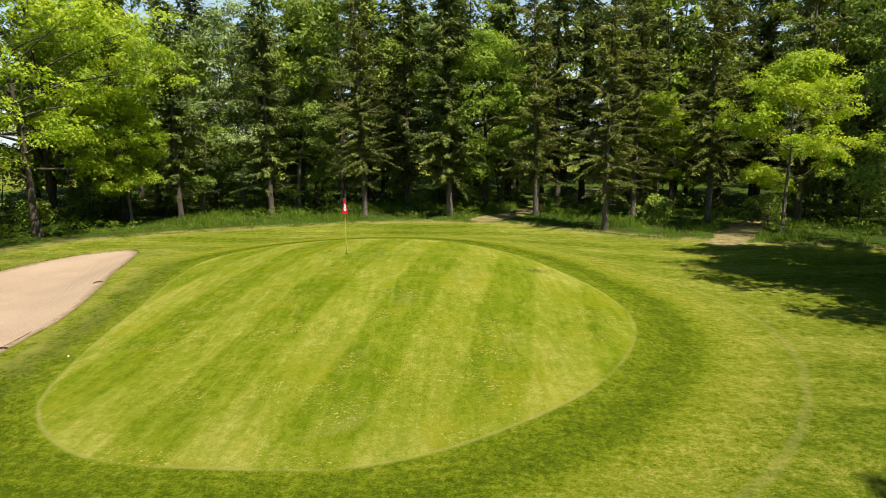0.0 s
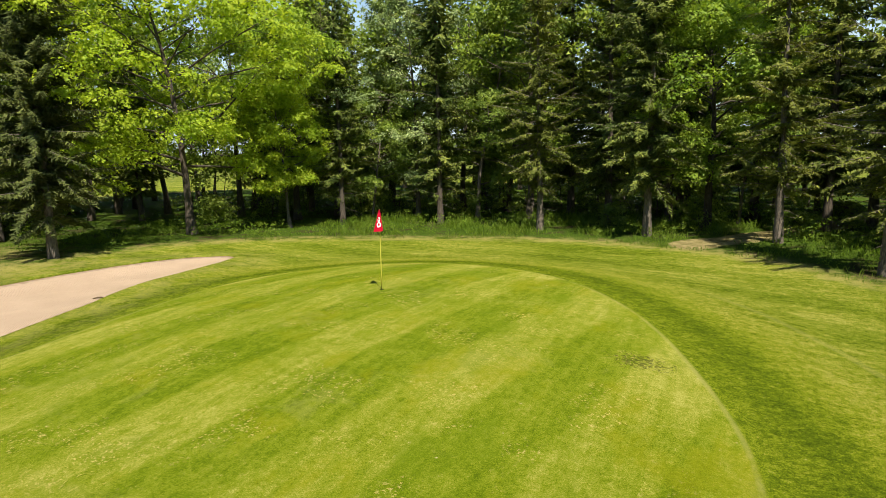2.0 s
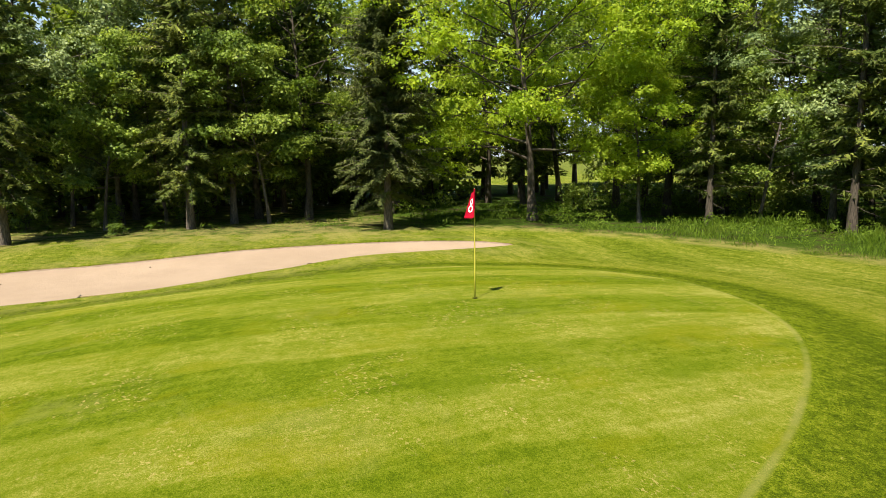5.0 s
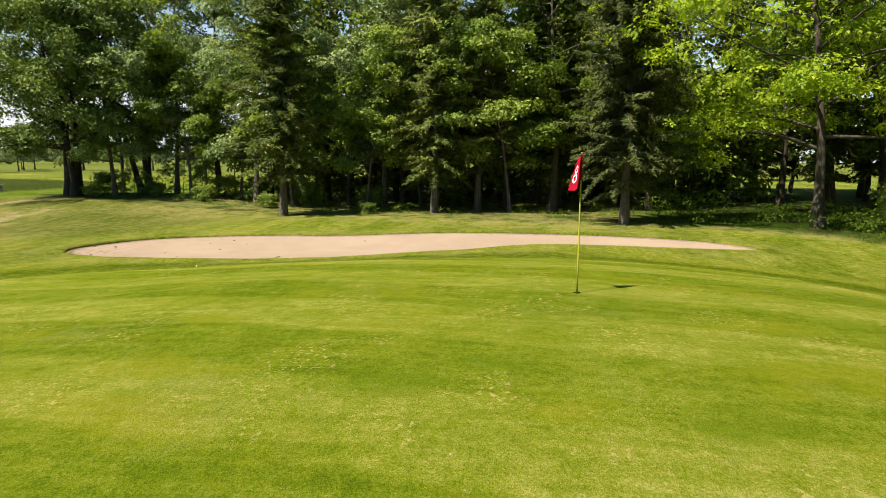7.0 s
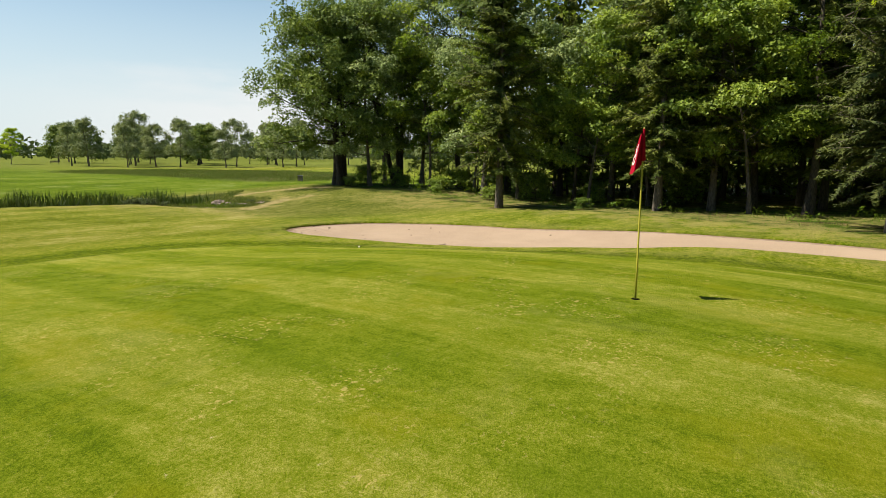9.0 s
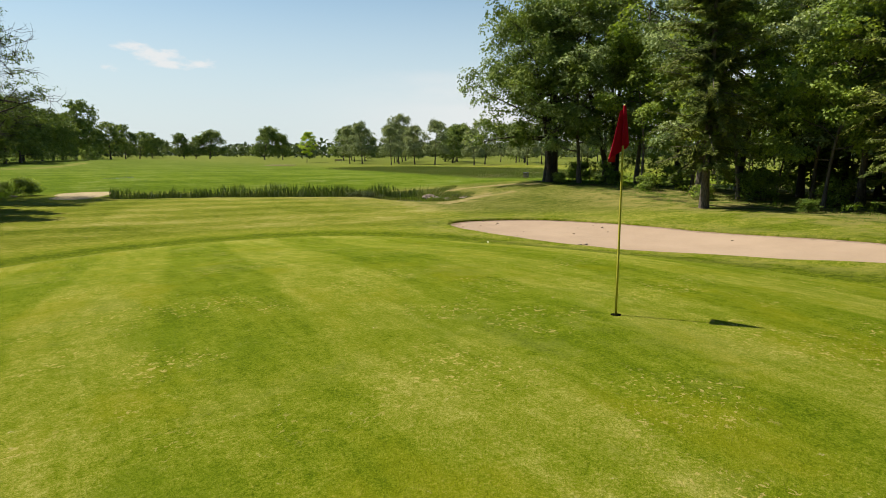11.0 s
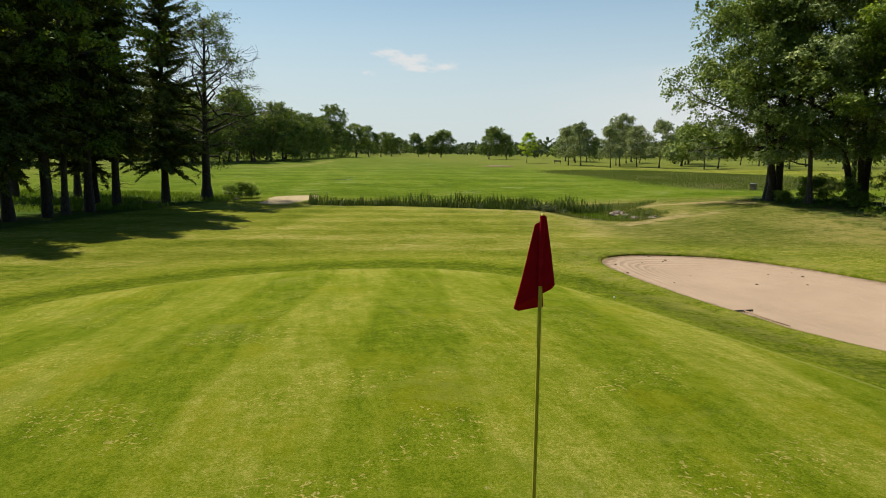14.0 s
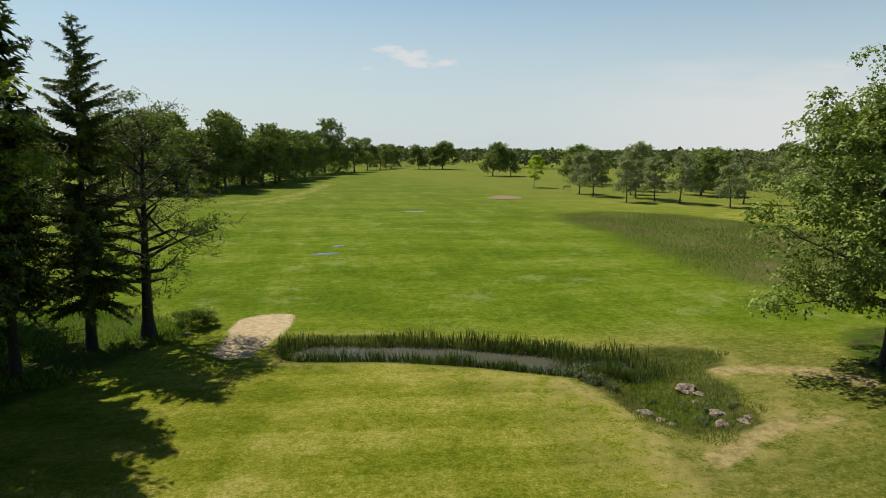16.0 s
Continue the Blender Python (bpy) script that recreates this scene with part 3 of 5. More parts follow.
gmask = ramp(nt, mth(nt, "ADD", sg, mth(nt, "MULTIPLY", mth(nt, "SUBTRACT", n_fine, 0.5), 0.16)), 0.05, -0.05)
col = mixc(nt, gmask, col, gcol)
col = mixc(nt, gcol_edge, col, (0.30, 0.30, 0.09))
# floor of the wood
litter = mixc(nt, ramp(nt, fbm(nt, pos, 0.8, 4, 0.65), 0.48, 0.66), (0.085, 0.145, 0.016), (0.085, 0.064, 0.036))
litter = mixc(nt, mth(nt, "MULTIPLY", tuft, 0.55), litter, (0.028, 0.050, 0.013))
col = mixc(nt, ramp(nt, mth(nt, "ADD", sw, mth(nt, "MULTIPLY", n_mid, 1.6)), 1.4, 0.2), col, litter)
boggy = mixc(nt, ramp(nt, n_dab, 0.35, 0.65), (0.030, 0.052, 0.010), (0.095, 0.105, 0.028))
col = mixc(nt, ramp(nt, mth(nt, "ADD", at("marsh"), mth(nt, "MULTIPLY", mth(nt, "SUBTRACT", n_mid, 0.5), 1.2)), 0.35, 0.75, 0, 0.85), col, boggy)
strawc = mixc(nt, tuft, (0.54, 0.44, 0.20), (0.29, 0.26, 0.085))
col = mixc(nt, mth(nt, "MULTIPLY", at("straw"), ramp(nt, mth(nt, "ADD", n_mid, mth(nt, "MULTIPLY", mth(nt, "SUBTRACT", n_fine, 0.5), 0.7)), 0.38, 0.58)), col, strawc)
trod = mixc(nt, ramp(nt, n_dab, 0.35, 0.65), (0.50, 0.40, 0.21), (0.25, 0.205, 0.095))
col = mixc(nt, ramp(nt, mth(nt, "ADD", at("path"), mth(nt, "MULTIPLY", mth(nt, "SUBTRACT", n_mid, 0.5), 1.4)), 0.35, 0.75, 0.0, 0.85), col, trod)
soil = mixc(nt, ramp(nt, n_dab, 0.35, 0.65), (0.66, 0.54, 0.37), (0.46, 0.36, 0.24))
col = mixc(nt, ramp(nt, mth(nt, "ADD", at("bare"), mth(nt, "MULTIPLY", mth(nt, "SUBTRACT", n_fine, 0.5), 2.2)), 0.35, 0.6), col, soil)
col = mixc(nt, 1.0, col, (0.682, 0.700, 0.65), "MULTIPLY")
hgt = mth(nt, "ADD", mth(nt, "MULTIPLY", n_blade, 0.6), mth(nt, "MULTIPLY", n_fine, ramp(nt, sg, -0.1, 0.3, 0.35, 2.2)))
bm = nd(nt, "ShaderNodeBump", {"Height": hgt, "Strength": 0.9, "Distance": 0.05}).outputs[0]
p = nd(nt, "ShaderNodeBsdfPrincipled", {"Base Color": col, "Roughness": 0.95, "Specular IOR Level": 0.02, "Normal": bm})
nt.links.new(p.outputs[0], out.inputs[0])
M_TURF = m
ground_me.materials.append(M_TURF)
tagged(new("ground", ground_me), "mown golf turf with putting green, rough and wood floor", "ground", kind="structure")

# bunker: sand sheet and the cut turf edge round it
bx0, bx1, by0, by1 = -19.6, -9.4, 5.8, 30.2
sx, sy = np.arange(bx0, bx1, 0.2), np.arange(by0, by1, 0.2)
SX, SY = np.meshgrid(sx, sy)
ss = sdist(BUNKER, SX.ravel(), SY.ravel())
LIPZ = land_open(SX.ravel(), SY.ravel())
sz = LIPZ - 0.05 - 0.14 * sstep(0.1, -2.2, ss) + 0.02 * waves(SX.ravel(), SY.ravel(), 2.5, 6) * sstep(0, -1, ss)
sid = np.arange(SX.size).reshape(SX.shape)
sq = np.stack([sid[:-1, :-1], sid[:-1, 1:], sid[1:, 1:], sid[1:, :-1]], -1).reshape(-1, 4)
sq = sq[(ss[sq] < 0.30).all(1)]
used = np.unique(sq)
remap = np.full(SX.size, -1)
remap[used] = np.arange(len(used))
sand_me = smooth(arrays_mesh("bunker_sand", np.stack([SX.ravel(), SY.ravel(), sz], 1)[used], remap[sq]))
attr(sand_me, "rim", ss[used])
sand_me.materials.append(M_SAND)
tagged(new("bunker_sand", sand_me), "pale pinkish raked sand in a greenside bunker", "sand", kind="structure")

fine = closed_curve(BUNKER[::2], 4)
tang = np.roll(fine, -1, 0) - np.roll(fine, 1, 0)
tang /= np.linalg.norm(tang, axis=1)[:, None]
outw = np.stack([tang[:, 1], -tang[:, 0]], 1)
if sdist(BUNKER, fine[:1, 0] + outw[:1, 0], fine[:1, 1] + outw[:1, 1])[0] < 0:
    outw = -outw
wob = 0.05 * waves(fine[:, 0], fine[:, 1], 4.0, 12)
prof = [(0.75, -0.04), (0.45, 0.012), (0.18, 0.035), (0.02, 0.02), (-0.02, -0.04), (0.03, -0.25)]
lv = []
for o, dz in prof:
    q = fine + outw * (o + wob * (o < 0.3))[:, None]
    lv.append(np.column_stack([q, land_open(q[:, 0], q[:, 1]) + dz]))
k = len(fine)
lq = [(a * k + i, a * k + (i + 1) % k, (a + 1) * k + (i + 1) % k, (a + 1) * k + i) for a in range(len(prof) - 1) for i in range(k)]
lip_me = smooth(arrays_mesh("bunker_edge", np.concatenate(lv), lq))
lx, ly = np.concatenate(lv)[:, 0], np.concatenate(lv)[:, 1]
for nm, v in (("sd_green", sdist(GREEN, lx, ly)), ("sd_bunk", sdist(BUNKER, lx, ly)), ("sd_wood", np.minimum(sdist(WOOD_W, lx, ly), sdist(WOOD_E, lx, ly))), ("sd_heath", lx * 0 + 50), ("sd_app", lx * 0 + 50), ("straw", lx * 0 + 0.2)):
    attr(lip_me, nm, v)
lip_me.materials.append(M_TURF)
tagged(new("bunker_edge", lip_me), "cut turf edge round the bunker", "turf edge", kind="structure")

# pond in the ditch
wx, wy = np.meshgrid(np.linspace(-25, -2, 24), np.linspace(-20, -8, 14))
wid = np.arange(wx.size).reshape(wx.shape)
wq = np.stack([wid[:-1, :-1], wid[:-1, 1:], wid[1:, 1:], wid[1:, :-1]], -1).reshape(-1, 4)
wq = wq[(polyline_dist(POND, wx.ravel(), wy.ravel())[wq] < 2.6).all(1) & (wx.ravel()[wq] > -19.6).all(1)]
water_me = arrays_mesh("pond_water", np.column_stack([wx.ravel(), wy.ravel(), np.full(wx.size, WATER_Z)]), wq)
water_me.materials.append(M_WATER)
tagged(new("water", water_me), "still dark water in a reedy ditch", "water", kind="structure")
# ---- trees ----


def tube(path, radii, sides, V, Q):
    """Adds a tapered tube along a path."""
    path = np.asarray(path, float)
    n = len(path)
    base = sum(len(v) for v in V)
    d = np.gradient(path, axis=0)
    d /= np.linalg.norm(d, axis=1)[:, None] + 1e-9
    ref = np.where(np.abs(d[:, 2:3]) > 0.9, np.array([[1.0, 0, 0]]), np.array([[0, 0, 1.0]]))
    u = np.cross(d, ref)
    u /= np.linalg.norm(u, axis=1)[:, None] + 1e-9
    w = np.cross(d, u)
    ang = np.arange(sides) * 2 * np.pi / sides
    r = np.asarray(radii, float)[:, None, None]
    ring = path[:, None, :] + r * (np.cos(ang)[None, :, None] * u[:, None, :] + np.sin(ang)[None, :, None] * w[:, None, :])
    V.append(ring.reshape(-1, 3))
    i = np.arange(n - 1)[:, None] * sides
    j = np.arange(sides)[None, :]
    k = (j + 1) % sides
    Q.append((base + np.stack([i + j, i + k, i + sides + k, i + sides + j], -1)).reshape(-1, 4))


def leaves(c, nrm, ln, wd, r, tangent=None, tri=False):
    """Pointed leaves at places c, facing nrm, as arrays."""
    n = len(c)
    nrm = nrm / (np.linalg.norm(nrm, axis=1)[:, None] + 1e-9)
    t = r.normal(size=(n, 3)) if tangent is None else tangent
    t = t - nrm * (t * nrm).sum(1)[:, None]
    t /= np.linalg.norm(t, axis=1)[:, None] + 1e-9
    b = np.cross(nrm, t)
    ln, wd = np.broadcast_to(ln, (n,))[:, None], np.broadcast_to(wd, (n,))[:, None]
    if tri:
        v = np.stack([c - t * ln * 0.5 + b * wd * 0.2, c + b * wd * 0.5 + t * ln * 0.3, c + t * ln * 0.35 - b * wd * 0.5 - nrm * ln * 0.1], 1).reshape(-1, 3)
        return v, np.arange(3 * n).reshape(n, 3)
    v = np.stack([c - t * ln * 0.5, c + b * wd * 0.5 + t * ln * 0.08, c + t * ln * 0.5 - nrm * ln * 0.12, c - b * wd * 0.5 + t * ln * 0.08], 1).reshape(-1, 3)
    return v, np.arange(4 * n).reshape(n, 4)


def bent(r, p0, direction, length, segs, bend, lift=0.0):
    """A crooked path for a branch."""
    pts = [np.array(p0, float)]
    d = np.array(direction, float)
    for _ in range(segs):
        d = d + r.normal(size=3) * bend + np.array([0, 0, lift])
        d /= np.linalg.norm(d)
        pts.append(pts[-1] + d * length / segs)
    return np.array(pts)


def rosettes(C, rc, m, leaf, r, shelf):
    """Leaf domes round the places C: m rosettes of seven leaves each, facing out and up."""
    n = len(C)
    az, cz = r.uniform(0, 6.283, (n, m)), r.uniform(-0.35, 1.0, (n, m))
    sz = np.sqrt(1 - cz * cz)
    d = np.stack([sz * np.cos(az), sz * np.sin(az), cz], -1)
    sub = C[:, None, :] + d * np.array([1, 1, 0.35 + shelf]) * (rc[:, None] * r.uniform(0.45, 1.05, (n, m)) ** 0.8)[..., None]
    face = d * np.array([0.8, 0.8, 0.9]) + np.array([0, 0, 0.42]) + r.normal(size=d.shape) * 0.22
    face /= np.linalg.norm(face, axis=2)[..., None]
    sub, face = sub.reshape(-1, 1, 3), face.reshape(-1, 1, 3)
    off = r.normal(size=(len(sub), 7, 3)) * leaf * 0.95
    off -= face * (off * face).sum(2)[..., None] * 0.75
    P = (sub + off).reshape(-1, 3)
    N = (face + r.normal(size=off.shape) * 0.33).reshape(-1, 3)
    return P, N, leaf * r.uniform(0.65, 1.35, len(P))


def broadleaf_meshes(seed, H, R, base, tr, n_limb, per, leaf, fullness=1.0, lean=0.04, stems=1, sparse=0.0, shelf=0.17, limb=0.36, wob=0.05, crook=0.16, low=0.62, clump=0.85, sprays=5, fine_to=11.0, ivy=0, inner=0.35):
    """Trunk with limbs and a crown of leaf sprays; the leaves are finest up to fine_to."""
    r = np.random.default_rng(seed)
    V, Q, C = [], [], []
    for s in range(stems):
        off = np.array([r.uniform(-0.5, 0.5), r.uniform(-0.5, 0.5), 0]) * (stems > 1)
        d0 = np.array([r.normal() * lean, r.normal() * lean, 1.0]) + off * 0.12
        tp = bent(r, off + np.array([0, 0, -0.25]), d0, H * 0.9, 9, wob, 0.02)
        rad = tr * (1 - np.linspace(0, 1, 10) ** 0.8 * 0.9)
        rad[0] *= 1.5
        tube(tp, rad, 9, V, Q)
        hs = tp[:, 2]
        for _ in range(ivy):
            z = r.uniform(base * 0.6, H * 0.55)
            C.append(np.array([np.interp(z, hs, tp[:, k]) for k in range(3)]) + r.normal(size=3) * 0.25)
        for i in range(n_limb // stems):
            f = (i + r.uniform(0.1, 0.9)) / (n_limb // stems)
            z = base + (H * 0.88 - base) * f ** 0.9
            p0 = np.array([np.interp(z, hs, tp[:, k]) for k in range(3)])
            az = i * 2.4 + r.uniform(-0.5, 0.5)
            prof = (low + (1 - low) * f / 0.35) if f < 0.35 else (1.0 - 0.75 * ((f - 0.35) / 0.65) ** 1.6)
            L = R * prof * r.uniform(0.62, 1.15)
            up = 0.15 + 0.75 * f + r.uniform(-0.12, 0.2)
            lp = bent(r, p0, (np.cos(az), np.sin(az), up), L, 6, crook, 0.0)
            tube(lp[[0, 2, 4, 6]], np.linspace(max(0.02, tr * limb * (1.1 - f)), 0.012, 4), 4, V, Q)
            for j in range(sprays):
                g = r.uniform(inner, 1.0)
                q0 = np.array([np.interp(g * 6, np.arange(7), lp[:, k]) for k in range(3)])
                a2 = az + r.uniform(-1.4, 1.4)
                sp = bent(r, q0, (np.cos(a2), np.sin(a2), r.uniform(-0.15, 0.45)), L * r.uniform(0.2, 0.45), 3, 0.25)
                tube(sp[[0, 3]], [0.018, 0.006], 3, V, Q)
                if r.uniform() > sparse:
                    C.append(sp[-1])
                else:
                    for _ in range(6):
                        tw = bent(r, sp[r.integers(1, 4)], r.normal(size=3) * 0.8 + (sp[-1] - sp[0]) * 1.5, L * r.uniform(0.15, 0.35), 3, 0.35)
                        tube(tw, np.linspace(0.016, 0.006, 4), 3, V, Q)
            if r.uniform() > sparse:
                C.append(lp[-1])
    wood = smooth(arrays_mesh("trunk", np.concatenate(V), np.concatenate(Q)))
    C = np.array(C)
    rc = clump * r.uniform(0.7, 1.35, len(C)) * (R / 5.0) ** 0.5
    m = max(2, int(per * fullness / 7))
    lowc = C[:, 2] < fine_to
    sets = [rosettes(C[lowc], rc[lowc], m, leaf, r, shelf)]
    if (~lowc).any():
        sets.append(rosettes(C[~lowc], rc[~lowc], max(2, int(m * 0.42)), leaf * 1.4, r, shelf))
    P, N, S = (np.concatenate(x) for x in zip(*sets))
    v, q = leaves(P, N, S, S * 0.85, r, tri=True)
    return wood, arrays_mesh("crown", v, q)


def conifer_meshes(seed, H, R, base, tr, whorl=0.42, spray=0.42, droop=0.25, dens=1.0, dead=10, thin=0.30, fine_to=11.0):
    """Straight trunk, whorls of drooping boughs set with needle sprays."""
    r = np.random.default_rng(seed)
    V, Q, P, T, Nn, S = [], [], [], [], [], []
    tp = bent(r, (0, 0, -0.25), (r.normal() * 0.008, r.normal() * 0.008, 1), H + 0.25, 10, 0.006, 0.02)
    rad = tr * (1 - np.linspace(0, 1, 11) * 0.95)
    rad[0] *= 1.35
    tube(tp, rad, 9, V, Q)
    z = base
    while z < H - 0.15:
        f = (z - base) / (H - base)
        for b in range(r.integers(4, 7)):
            az = r.uniform(0, 6.283)
            L = R * (0.62 + 0.38 * min(1, f / 0.15)) * (1 - f) ** 0.72 * r.uniform(0.5, 1.12) + 0.15
            zz = z + r.uniform(-0.2, 0.2)
            p0 = np.array([np.interp(zz, tp[:, 2], tp[:, 0]), np.interp(zz, tp[:, 2], tp[:, 1]), zz])
            bp = bent(r, p0, (np.cos(az), np.sin(az), 0.18 + 0.5 * f - droop * (1 - f) + r.normal() * 0.22), L, 5, 0.09, -0.04 + 0.05 * f)
            tube(bp[[0, 2, 5]], np.linspace(0.026 + 0.006 * L, 0.006, 3), 3, V, Q)
            fine = zz < fine_to
            n = max(4, int(L * 26 * dens * (1.7 if fine else 0.55)))
            g = r.uniform(0.02, 1.0, n) ** 0.95
            q0 = np.stack([np.interp(g * 5, np.arange(6), bp[:, k]) for k in range(3)], 1)
            side = np.where(r.uniform(size=n) < 0.5, -1.0, 1.0)
            ax = np.stack([np.cos(az) * np.ones(n), np.sin(az) * np.ones(n), np.zeros(n)], 1)
            sd = np.stack([-np.sin(az) * side, np.cos(az) * side, np.zeros(n)], 1)
            ln = spray * (0.72 if fine else 1.25) * r.uniform(0.6, 1.4, n) * (0.5 + 0.75 * (1 - g)) * min(1.0, 0.45 + L / 3.0)
            dr = ax * r.uniform(0.25, 0.9, n)[:, None] + sd * r.uniform(0.3, 1.0, n)[:, None] + np.array([0, 0, 1.0]) * r.uniform(-1.15, 0.15, n)[:, None]
            dr /= np.linalg.norm(dr, axis=1)[:, None]
            P.append(q0 + dr * ln[:, None] * 0.5)
            T.append(dr)
            Nn.append(r.normal(size=(n, 3)) * 0.5 + ax * 0.5 + np.array([0, 0, 0.8]))
            S.append(ln)
        z += whorl * r.uniform(0.75, 1.2)
    for _ in range(dead):
        zz, az = r.uniform(1.2, base + 0.6), r.uniform(0, 6.283)
        bp = bent(r, (np.interp(zz, tp[:, 2], tp[:, 0]), np.interp(zz, tp[:, 2], tp[:, 1]), zz), (np.cos(az), np.sin(az), -0.1), r.uniform(0.5, 1.6), 4, 0.14)
        tube(bp, np.linspace(0.018, 0.004, 5), 3, V, Q)
    P, T, Nn, S = np.concatenate(P), np.concatenate(T), np.concatenate(Nn), np.concatenate(S)
    v, q = leaves(P, Nn, S, S * thin, r, -T, tri=True)
    return smooth(arrays_mesh("trunk", np.concatenate(V), np.concatenate(Q))), arrays_mesh("crown", v, q)


